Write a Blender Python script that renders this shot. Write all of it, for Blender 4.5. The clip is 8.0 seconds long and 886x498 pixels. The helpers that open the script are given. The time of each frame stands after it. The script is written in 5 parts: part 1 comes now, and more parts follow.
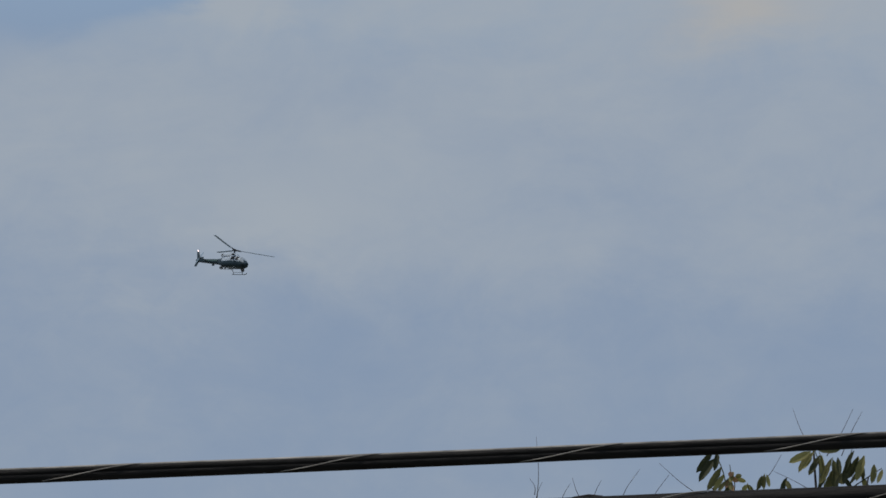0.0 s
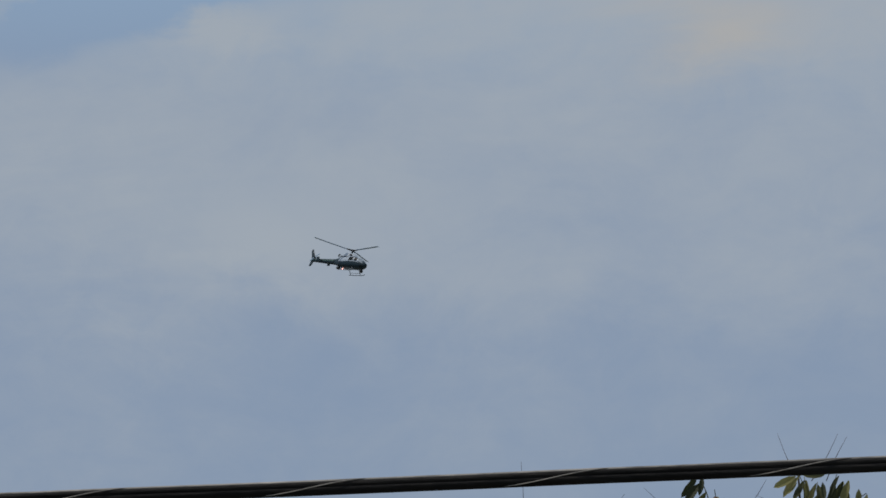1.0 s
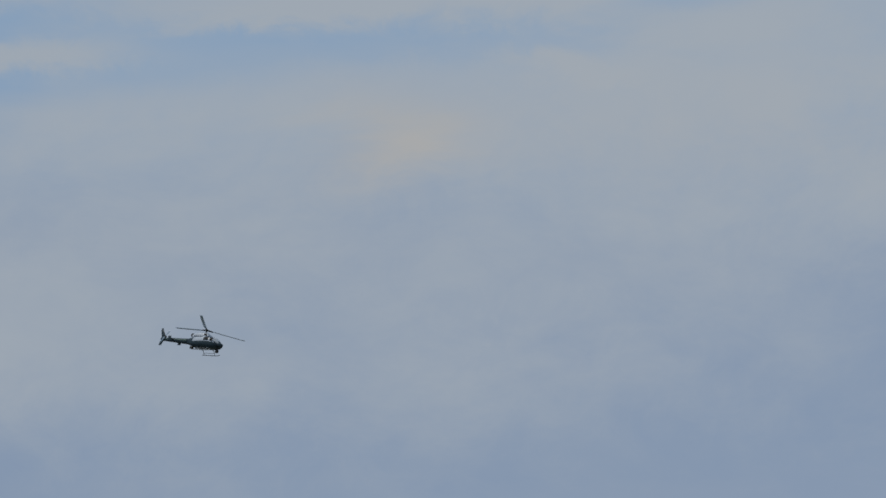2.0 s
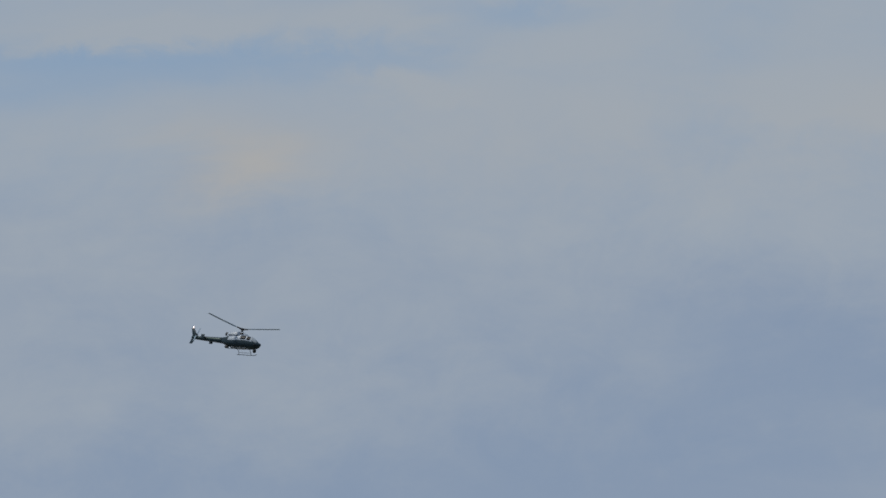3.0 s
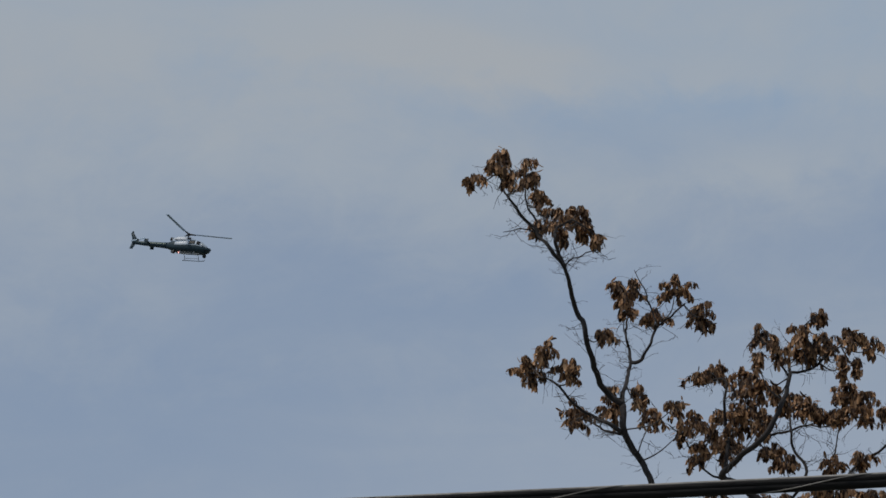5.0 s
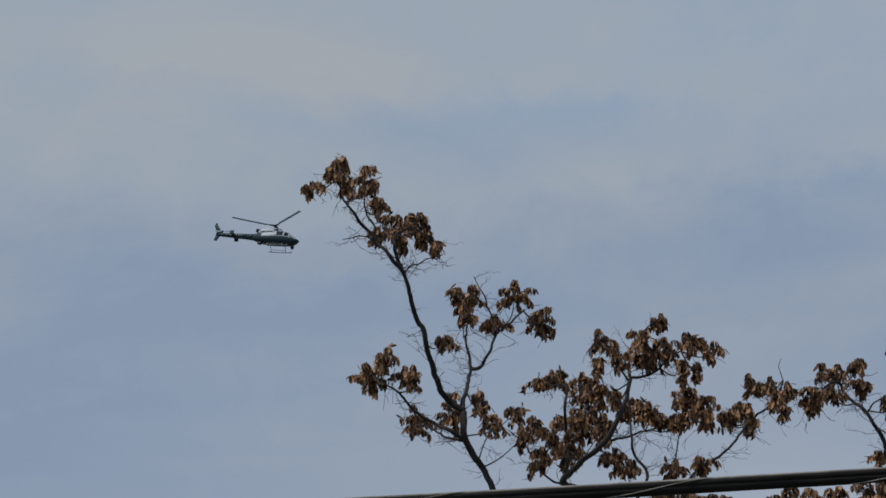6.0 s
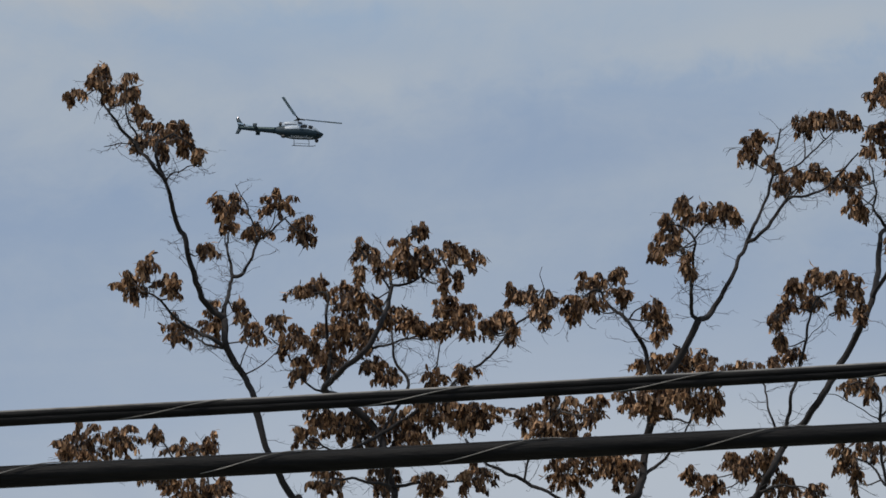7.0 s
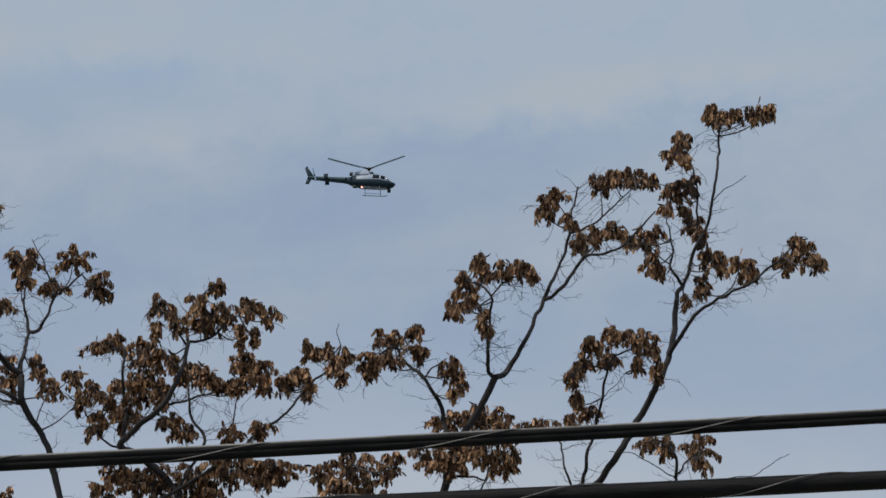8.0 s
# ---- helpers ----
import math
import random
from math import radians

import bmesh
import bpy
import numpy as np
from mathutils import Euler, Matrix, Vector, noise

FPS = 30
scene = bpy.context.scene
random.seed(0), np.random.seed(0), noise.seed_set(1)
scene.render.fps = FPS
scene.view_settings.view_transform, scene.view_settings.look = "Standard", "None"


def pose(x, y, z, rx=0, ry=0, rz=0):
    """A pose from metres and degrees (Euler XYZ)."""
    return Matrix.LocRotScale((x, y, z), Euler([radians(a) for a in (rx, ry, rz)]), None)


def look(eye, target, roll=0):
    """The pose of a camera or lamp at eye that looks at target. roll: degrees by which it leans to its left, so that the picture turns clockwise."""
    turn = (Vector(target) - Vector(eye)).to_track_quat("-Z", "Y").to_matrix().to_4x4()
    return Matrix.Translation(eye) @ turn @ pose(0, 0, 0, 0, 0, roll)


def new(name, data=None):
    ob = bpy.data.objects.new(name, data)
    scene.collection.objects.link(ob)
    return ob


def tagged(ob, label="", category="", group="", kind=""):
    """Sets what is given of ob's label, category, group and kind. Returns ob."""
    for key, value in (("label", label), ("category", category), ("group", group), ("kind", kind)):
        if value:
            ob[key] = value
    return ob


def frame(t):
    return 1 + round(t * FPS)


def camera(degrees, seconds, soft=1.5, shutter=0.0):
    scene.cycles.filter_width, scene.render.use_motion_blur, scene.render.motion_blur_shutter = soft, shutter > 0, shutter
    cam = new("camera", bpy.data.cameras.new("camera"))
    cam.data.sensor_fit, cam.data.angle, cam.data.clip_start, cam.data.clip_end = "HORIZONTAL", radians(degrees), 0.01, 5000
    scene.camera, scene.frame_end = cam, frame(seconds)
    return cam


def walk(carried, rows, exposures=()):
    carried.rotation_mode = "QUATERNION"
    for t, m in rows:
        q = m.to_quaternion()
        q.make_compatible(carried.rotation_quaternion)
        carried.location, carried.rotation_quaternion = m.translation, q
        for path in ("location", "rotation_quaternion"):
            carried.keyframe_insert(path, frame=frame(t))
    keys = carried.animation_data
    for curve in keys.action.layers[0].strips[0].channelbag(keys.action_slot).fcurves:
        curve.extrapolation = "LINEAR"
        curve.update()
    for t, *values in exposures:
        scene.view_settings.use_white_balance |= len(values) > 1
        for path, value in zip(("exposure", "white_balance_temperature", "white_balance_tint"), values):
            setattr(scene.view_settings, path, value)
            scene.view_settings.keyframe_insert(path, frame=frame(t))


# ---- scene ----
# The camera: a hand-held phone at long zoom, turning on the spot.
EYE = (0.0, 0.0, 1.6)
cam = camera(6.0, 8.0, soft=1.6)
TURNS = [(0.0, -9.514, 9.828, 1.78), (0.5, -9.621, 9.916, 1.78), (0.9, -9.490, 9.965, 1.78), (1.0, -9.415, 9.999, 1.78),
         (1.1, -9.322, 10.091, 1.78), (1.2, -9.205, 10.200, 1.78), (1.3, -9.040, 10.322, 1.78), (1.4, -8.696, 10.426, 1.78),
         (1.5, -8.403, 10.563, 1.78), (1.7, -7.818, 10.713, 1.78), (2.8, -6.386, 10.922, 1.00), (3.0, -6.171, 10.965, 1.00),
         (3.5, -5.714, 10.936, 1.00), (3.9, -5.283, 10.999, 1.00), (4.0, -5.155, 11.004, 1.00), (4.2, -4.748, 10.936, 1.00),
         (4.3, -4.437, 10.895, 1.00), (4.4, -4.032, 10.840, 1.00), (4.5, -3.768, 10.764, 1.00), (5.0, -2.751, 10.565, 0.80),
         (5.2, -2.550, 10.629, 0.80), (6.3, -1.148, 10.592, 0.00), (6.5, -0.769, 10.445, 0.00), (6.9, -0.136, 10.084, 0.00),
         (7.0, 0.000, 10.000, 0.00), (7.5, 0.764, 9.944, 0.00), (7.8, 1.142, 10.137, 0.00), (7.9, 1.268, 10.264, 0.00),
         (8.0, 1.398, 10.386, 0.00)]


def aim(turn, tilt, lean):
    return pose(*EYE, 90 + tilt, 0, -turn) @ pose(0, 0, 0, 0, 0, lean)


walk(cam, [(t, aim(a, b, c)) for t, a, b, c in TURNS],
     exposures=[(0.0, -0.02), (3.0, -0.04), (5.0, -0.05), (6.5, -0.05), (6.9, 0.13), (7.0, 0.17), (8.0, 0.17)])

# ---- sky, clouds, sun ----
SUN_TURN, SUN_TILT = -112.0, 60.0   # degrees clockwise from +y, and above the horizon


def node(tree, kind, x=0, y=0, **values):
    n = tree.nodes.new(kind)
    n.location = (x, y)
    for k, v in values.items():
        n.inputs[k.replace("_", " ")].default_value = v
    return n


def maths(tree, op, a, b=0.0, c=0.0):
    n = tree.nodes.new("ShaderNodeMath")
    n.operation = op
    for i, v in enumerate((a, b, c)):
        if isinstance(v, (int, float)):
            n.inputs[i].default_value = v
        else:
            tree.links.new(v, n.inputs[i])
    return n.outputs[0]


def mixed(tree, fac, a, b):
    n = tree.nodes.new("ShaderNodeMix")
    n.data_type = "RGBA"
    for i, v in ((0, fac), (6, a), (7, b)):
        if isinstance(v, (int, float, tuple)):
            n.inputs[i].default_value = v
        else:
            tree.links.new(v, n.inputs[i])
    return n.outputs[2]


def make_sky():
    world = bpy.data.worlds.new("sky")
    scene.world = world
    world.use_nodes = True
    t = world.node_tree
    t.nodes.clear()
    out = t.nodes.new("ShaderNodeOutputWorld")
    back = t.nodes.new("ShaderNodeBackground")
    sky = t.nodes.new("ShaderNodeTexSky")
    sky.sky_type = "NISHITA"
    sky.sun_disc = False
    sky.sun_elevation, sky.sun_rotation = radians(SUN_TILT), radians(SUN_TURN)
    sky.air_density, sky.dust_density = 1.0, 1.5
    clear = t.nodes.new("ShaderNodeVectorMath")
    clear.operation = "SCALE"
    t.links.new(sky.outputs[0], clear.inputs[0])
    clear.inputs["Scale"].default_value = 0.09
    way = t.nodes.new("ShaderNodeTexCoord").outputs["Generated"]
    sep = t.nodes.new("ShaderNodeSeparateXYZ")
    t.links.new(way, sep.inputs[0])
    turn = maths(t, "MULTIPLY", maths(t, "ARCTAN2", sep.outputs[0], sep.outputs[1]), 57.296)
    tilt = maths(t, "MULTIPLY", maths(t, "ARCSINE", sep.outputs[2]), 57.296)
    # cloud cover: billows, long streaks and fine mottling
    place = t.nodes.new("ShaderNodeCombineXYZ")
    t.links.new(turn, place.inputs[0])
    t.links.new(maths(t, "ADD", tilt, maths(t, "MULTIPLY", turn, -0.06)), place.inputs[1])

    def layer(sx, sy, detail, rough, seed, twist=0.0):
        m = t.nodes.new("ShaderNodeMapping")
        m.inputs["Scale"].default_value = (sx, sy, 1)
        m.inputs["Location"].default_value = (seed, seed * 1.7, seed * 0.3)
        t.links.new(place.outputs[0], m.inputs[0])
        n = node(t, "ShaderNodeTexNoise", Scale=1.0, Detail=detail, Roughness=rough, Distortion=twist)
        t.links.new(m.outputs[0], n.inputs["Vector"])
        return maths(t, "SUBTRACT", n.outputs[0], 0.5)

    billow = layer(0.62, 1.0, 6, 0.6, 3.1, 0.6)
    streak = layer(0.3, 1.5, 5, 0.55, 7.7, 0.5)
    mottle = layer(2.4, 3.0, 6, 0.65, 1.3, 0.5)
    warped = (maths(t, "ADD", turn, maths(t, "MULTIPLY", streak, 2.2)),
              maths(t, "ADD", tilt, maths(t, "ADD", maths(t, "MULTIPLY", mottle, 0.34), maths(t, "MULTIPLY", billow, 0.25))))

    def patch(a, b, wa, wb, slant=0.0):
        """A soft mound of cloud about turn a and tilt b, in degrees."""
        da = maths(t, "SUBTRACT", warped[0], a)
        db = maths(t, "SUBTRACT", maths(t, "SUBTRACT", warped[1], b), maths(t, "MULTIPLY", da, slant))
        p = maths(t, "ADD", maths(t, "POWER", maths(t, "ABSOLUTE", maths(t, "DIVIDE", da, wa)), 2.0),
                  maths(t, "POWER", maths(t, "ABSOLUTE", maths(t, "DIVIDE", db, wb)), 2.0))
        return maths(t, "EXPONENT", maths(t, "MULTIPLY", p, -1.0))

    cover = maths(t, "ADD", maths(t, "MULTIPLY", billow, 0.9), maths(t, "MULTIPLY", streak, 0.5))
    cover = maths(t, "ADD", cover, maths(t, "MULTIPLY", mottle, 0.45))
    height = t.nodes.new("ShaderNodeMapRange")
    height.interpolation_type = "SMOOTHSTEP"
    t.links.new(tilt, height.inputs[0])
    for i, v in enumerate((8.8, 11.4, 0.16, 0.62)):
        height.inputs[i + 1].default_value = v
    cover = maths(t, "ADD", cover, height.outputs[0])
    for a, b, wa, wb, slant, much in CLOUDS:
        cover = maths(t, "ADD", cover, maths(t, "MULTIPLY", patch(a, b, wa, wb, slant), much))
    glow = patch(-7.62, 11.5, 0.45, 0.27, 0.1)
    for a, b, wa, wb in ((-3.0, 11.9, 0.9, 0.3), (-2.2, 11.6, 0.6, 0.3), (-5.6, 11.7, 2.2, 0.4)):
        glow = maths(t, "ADD", glow, maths(t, "MULTIPLY", patch(a, b, wa, wb, 0.0), 0.3))
    haze = patch(1.2, 8.4, 4.2, 1.0, 0.0)
    white = t.nodes.new("ShaderNodeMapRange")
    white.interpolation_type = "SMOOTHSTEP"
    t.links.new(cover, white.inputs[0])
    white.inputs[1].default_value, white.inputs[2].default_value = -0.10, 1.08
    lift = t.nodes.new("ShaderNodeMapRange")
    lift.interpolation_type = "SMOOTHSTEP"
    t.links.new(tilt, lift.inputs[0])
    lift.inputs[1].default_value, lift.inputs[2].default_value = 10.7, 12.0
    thin = mixed(t, 0.8, clear.outputs[0], mixed(t, lift.outputs[0], (0.235, 0.303, 0.427, 1), (0.260, 0.368, 0.515, 1)))
    veil = mixed(t, white.outputs[0], thin, (0.350, 0.398, 0.456, 1))
    warm = mixed(t, maths(t, "MULTIPLY", glow, 0.7), veil, (0.428, 0.416, 0.396, 1))
    pale = mixed(t, maths(t, "MULTIPLY", haze, 0.75), warm, (0.405, 0.447, 0.505, 1))
    t.links.new(pale, back.inputs[0])
    back.inputs[1].default_value = 1.0
    t.links.new(back.outputs[0], out.inputs[0])


# mounds of cloud (positive) and blue gaps (negative): turn, tilt, half sizes, slant, weight
CLOUDS = [
    (-12.3, 11.42, 0.8, 0.20, 0.22, -0.8), (-11.2, 11.60, 0.9, 0.19, 0.2, -0.95), (-10.7, 11.94, 0.9, 0.10, 0.14, 0.75),
    (-11.0, 12.15, 1.2, 0.12, 0.10, -0.55), (-9.1, 11.98, 1.3, 0.14, 0.10, -0.35), (-10.85, 11.44, 0.35, 0.12, 0.25, 0.6),
    (-8.1, 12.42, 0.8, 0.10, 0.05, 0.6), (-6.9, 12.20, 1.5, 0.14, 0.04, -0.5), (-6.45, 12.5, 0.5, 0.10, 0.0, 0.45),
    (-5.5, 12.55, 0.7, 0.12, 0.05, -0.45), (-8.9, 12.2, 0.8, 0.10, 0.05, -0.45), (-6.3, 12.06, 0.4, 0.09, -0.1, 0.5),
    (-10.45, 9.95, 0.5, 0.24, -0.1, 0.4), (-8.4, 9.75, 2.2, 0.35, 0.0, 0.14), (-11.3, 9.6, 0.9, 0.5, 0.0, 0.22), (-4.2, 10.6, 1.0, 0.35, 0.0, -0.22), (-6.2, 10.5, 1.0, 0.4, 0.0, 0.14), (-3.7, 11.95, 0.7, 0.2, -0.1, 0.5), (-2.5, 11.82, 0.6, 0.16, -0.25, 0.4),
    (-1.5, 11.55, 0.9, 0.22, 0.1, -0.32), (-1.1, 11.75, 1.3, 0.14, 0.0, 0.25), (2.9, 11.5, 1.3, 0.16, 0.12, 0.35),
    (2.2, 11.15, 1.6, 0.14, 0.1, -0.2), (-0.7, 11.12, 0.7, 0.12, 0.1, 0.2), (0.6, 10.7, 2.2, 0.3, 0.08, -0.25),
    (-4.4, 12.3, 3.2, 0.5, 0.0, 0.3), (2.5, 8.35, 3.8, 0.65, 0.0, 0.65), (-10.9, 10.25, 2.1, 0.6, 0.0, 0.28), (-4.5, 9.4, 2.0, 0.35, 0.05, -0.2), (-2.6, 10.2, 1.5, 0.25, 0.05, -0.2),
]
make_sky()
sun = new("sun", bpy.data.lights.new("sun", "SUN"))
sun.data.energy, sun.data.angle, sun.data.color = 2.1, radians(9), (1.0, 0.93, 0.84)
_a, _b = radians(SUN_TURN), radians(SUN_TILT)
SUN_AT = Vector((math.sin(_a) * math.cos(_b), math.cos(_a) * math.cos(_b), math.sin(_b)))
sun.matrix_world = look(SUN_AT * 60, (0, 0, 0))


# ---- materials ----
def material(name, dark, light, rough=0.6, scale=20.0, metal=0.0, bump=0.0, fine=4.0, stretch=(1, 1, 1), spec=0.5, islands=0.0):
    """A surface whose colour wanders from dark to light at two scales, with fine relief."""
    m = bpy.data.materials.new(name)
    m.use_nodes = True
    t = m.node_tree
    b = t.nodes["Principled BSDF"]
    b.inputs["Metallic"].default_value = metal
    b.inputs["Specular IOR Level"].default_value = spec
    co = t.nodes.new("ShaderNodeTexCoord")
    mp = t.nodes.new("ShaderNodeMapping")
    mp.inputs["Scale"].default_value = stretch
    t.links.new(co.outputs["Object"], mp.inputs[0])
    big = node(t, "ShaderNodeTexNoise", Scale=scale, Detail=4.0, Roughness=0.6)
    small = node(t, "ShaderNodeTexNoise", Scale=scale * fine, Detail=5.0, Roughness=0.65)
    for n in (big, small):
        t.links.new(mp.outputs[0], n.inputs["Vector"])
    f = maths(t, "ADD", maths(t, "MULTIPLY", big.outputs[0], 0.6), maths(t, "MULTIPLY", small.outputs[0], 0.4))
    if islands:
        g = t.nodes.new("ShaderNodeNewGeometry")
        o = t.nodes.new("ShaderNodeObjectInfo")
        chance = maths(t, "FRACT", maths(t, "ADD", g.outputs["Random Per Island"], o.outputs["Random"]))
        f = maths(t, "ADD", maths(t, "MULTIPLY", f, 1 - islands), maths(t, "MULTIPLY", maths(t, "POWER", chance, 1.8), islands))
    r = t.nodes.new("ShaderNodeValToRGB")
    r.color_ramp.elements[0].position, r.color_ramp.elements[1].position = (0.3, 0.7) if not islands else (0.22, 1.0)
    r.color_ramp.elements[0].color, r.color_ramp.elements[1].color = (*dark, 1), (*light, 1)
    t.links.new(f, r.inputs[0])
    t.links.new(r.outputs[0], b.inputs["Base Color"])
    t.links.new(maths(t, "ADD", rough - 0.08, maths(t, "MULTIPLY", small.outputs[0], 0.16)), b.inputs["Roughness"])
    if bump:
        bp = node(t, "ShaderNodeBump", Strength=bump, Distance=0.01)
        t.links.new(small.outputs[0], bp.inputs["Height"])
        t.links.new(bp.outputs[0], b.inputs["Normal"])
    return m


def leaf_material(name, dark, light, clear):
    m = material(name, dark, light, 0.62, 7.0, 0.0, 0.25, 6.0, islands=0.6, spec=0.3)
    t = m.node_tree
    b = t.nodes["Principled BSDF"]
    out = t.nodes["Material Output"]
    tr = t.nodes.new("ShaderNodeBsdfTranslucent")
    t.links.new(b.inputs["Base Color"].links[0].from_socket, tr.inputs[0])
    mx = t.nodes.new("ShaderNodeMixShader")
    mx.inputs[0].default_value = clear
    t.links.new(b.outputs[0], mx.inputs[1])
    t.links.new(tr.outputs[0], mx.inputs[2])
    t.links.new(mx.outputs[0], out.inputs[0])
    return m


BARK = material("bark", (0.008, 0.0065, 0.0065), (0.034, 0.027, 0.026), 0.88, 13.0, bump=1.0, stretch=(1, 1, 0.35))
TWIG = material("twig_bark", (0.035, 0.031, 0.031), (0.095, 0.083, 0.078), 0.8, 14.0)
# brown leaf tones; the pale end is raised to stand in for sunlit highlights
DRY = leaf_material("dry_leaf", (0.038, 0.019, 0.012), (0.88, 0.52, 0.28), 0.28)
GREEN = leaf_material("green_leaf", (0.035, 0.042, 0.018), (0.40, 0.37, 0.14), 0.34)
RUBBER = material("cable_jacket", (0.004, 0.004, 0.0045), (0.021, 0.019, 0.018), 0.55, 22.0, bump=0.5, stretch=(0.12, 1, 1), spec=0.12)
# steel wire; its pale end also carries the highlight on the cable's top
STRAND = material("weathered_steel_highlight", (0.06, 0.055, 0.05), (0.40, 0.375, 0.34), 0.55, 22.0, 0.15, stretch=(0.2, 1, 1))
POLEWOOD = material("pole_timber", (0.09, 0.07, 0.055), (0.2, 0.165, 0.13), 0.85, 6.0, bump=0.5, stretch=(1, 1, 0.1))
SOIL = material("dry_ground", (0.085, 0.088, 0.07), (0.19, 0.19, 0.155), 0.95, 0.4, bump=0.5, fine=12.0)
# green and white paint shifted to blue for a kilometre of air haze
HAZED_GREEN = material("hazed_green_paint", (0.010, 0.025, 0.038), (0.019, 0.041, 0.056), 0.5, 1.2, fine=9.0, spec=0.25)
HAZED_WHITE = material("hazed_white_paint", (0.29, 0.345, 0.42), (0.39, 0.45, 0.52), 0.42, 1.4, fine=8.0)
PAINT_YELLOW = material("yellow_green_paint", (0.02, 0.075, 0.062), (0.034, 0.105, 0.085), 0.5, 2.0)
DARK = material("dark_metal", (0.015, 0.016, 0.018), (0.04, 0.042, 0.045), 0.5, 5.0, 0.3)
# blade grey, with the blue of distant haze mixed into the colour
HAZED_BLADE = material("hazed_blade_grey", (0.19, 0.28, 0.38), (0.28, 0.39, 0.50), 0.45, 2.0, stretch=(0.3, 2, 1))
SKID = material("skid_grey", (0.13, 0.15, 0.175), (0.22, 0.25, 0.28), 0.5, 4.0)
PANE = material("tinted_pane", (0.008, 0.010, 0.012), (0.016, 0.019, 0.022), 0.35, 1.0, spec=0.12)
# windscreen glass with the sky's reflection painted in as a pale base colour
SCREEN = material("windscreen_sky_reflection", (0.25, 0.29, 0.33), (0.35, 0.39, 0.43), 0.2, 1.0, spec=0.6)



def lamp_material(name, colour, strength):
    m = bpy.data.materials.new(name)
    m.use_nodes = True
    b = m.node_tree.nodes["Principled BSDF"]
    b.inputs["Base Color"].default_value = (*colour, 1)
    b.inputs["Emission Color"].default_value = (*colour, 1)
    b.inputs["Emission Strength"].default_value = strength
    return m


LENS_WHITE = lamp_material("strobe_lens", (1.0, 0.82, 0.80), 3.0)
LENS_RED = lamp_material("beacon_lens", (1.0, 0.42, 0.36), 4.0)


# ---- mesh helpers ----
def part(name, bm, mat, parent=None, label="", smooth=True):
    me = bpy.data.meshes.new(name)
    bm.normal_update()
    bm.to_mesh(me)
    bm.free()
    for m in mat if isinstance(mat, (list, tuple)) else (mat,):
        me.materials.append(m)
    if smooth:
        me.polygons.foreach_set("use_smooth", [True] * len(me.polygons))
    ob = new(name, me)
    if parent:
        ob.parent = parent
    return tagged(ob, label)


def curve_points(points, steps=5):
    """A smooth line (Catmull-Rom) through the points."""
    p = [Vector(q) for q in points]
    p = [p[0] * 2 - p[1]] + p + [p[-1] * 2 - p[-2]]
    line = []
    for i in range(1, len(p) - 2):
        a, b, c, d = p[i - 1:i + 3]
        for k in range(steps):
            s = k / steps
            line.append(0.5 * (2 * b + (c - a) * s + (2 * a - 5 * b + 4 * c - d) * s * s + (3 * b - a - 3 * c + d) * s ** 3))
    return line + [p[-2]]


def tube(bm, line, radius, sides=8, knobs=0.0):
    """Sweeps a ring along line. radius: a function of 0 to 1."""
    n, rings = len(line), []
    side = None
    for i, q in enumerate(line):
        along = (line[min(i + 1, n - 1)] - line[max(i - 1, 0)]).normalized()
        side = along.orthogonal().normalized() if side is None else (side - along * side.dot(along)).normalized()
        other = along.cross(side)
        r = radius(i / (n - 1))
        ring = []
        for k in range(sides):
            a = 2 * math.pi * k / sides
            w = r * (1 + knobs * noise.noise(q * 3.0 + Vector((k * 1.7, k, 0))))
            ring.append(bm.verts.new(q + (side * math.cos(a) + other * math.sin(a)) * w))
        rings.append(ring)
    for a, b in zip(rings, rings[1:]):
        for k in range(sides):
            bm.faces.new((a[k], a[(k + 1) % sides], b[(k + 1) % sides], b[k]))
    bm.faces.new(rings[0][::-1])
    bm.faces.new(rings[-1])


def loft(bm, rings, cap=True):
    rows = [[bm.verts.new(v) for v in ring] for ring in rings]
    faces = []
    n = len(rows[0])
    for a, b in zip(rows, rows[1:]):
        for k in range(n):
            faces.append(bm.faces.new((a[k], b[k], b[(k + 1) % n], a[(k + 1) % n])))
    if cap:
        bm.faces.new(rows[0])
        bm.faces.new(rows[-1][::-1])
    return faces


def box(bm, x0, x1, y0, y1, z0, z1, bevel=0.0):
    made = bmesh.ops.create_cube(bm, size=1, matrix=Matrix.Translation(((x0 + x1) / 2, (y0 + y1) / 2, (z0 + z1) / 2))
                                 @ Matrix.Diagonal((x1 - x0, y1 - y0, z1 - z0, 1)))
    if bevel:
        edges = list({e for v in made["verts"] for e in v.link_edges})
        bmesh.ops.bevel(bm, geom=edges, offset=bevel, segments=2, affect="EDGES")


# ---- the setting ----
def make_ground():
    bm = bmesh.new()
    cuts = [-2400, -600, -160, -60, -30, -15, 0, 15, 30, 60, 90, 160, 600, 2400]
    grid = {}
    for i, x in enumerate(cuts):
        for j, y in enumerate(cuts):
            z = 0.06 * noise.noise(Vector((x * 0.13, y * 0.13, 0.5)))
            grid[i, j] = bm.verts.new((x, y, z - 0.06))
    for i in range(len(cuts) - 1):
        for j in range(len(cuts) - 1):
            bm.faces.new((grid[i, j], grid[i + 1, j], grid[i + 1, j + 1], grid[i, j + 1]))
    tagged(part("ground", bm, SOIL), "dry bare soil ground under the trees and cables", "ground", kind="structure")


make_ground()


# ---- the overhead cables ----
UPPER, LOWER = (5.5660, 0.05636, 0.00098), (5.3883, 0.05013, 0.00030)      # height over x: c0 + c1 x + c2 x^2
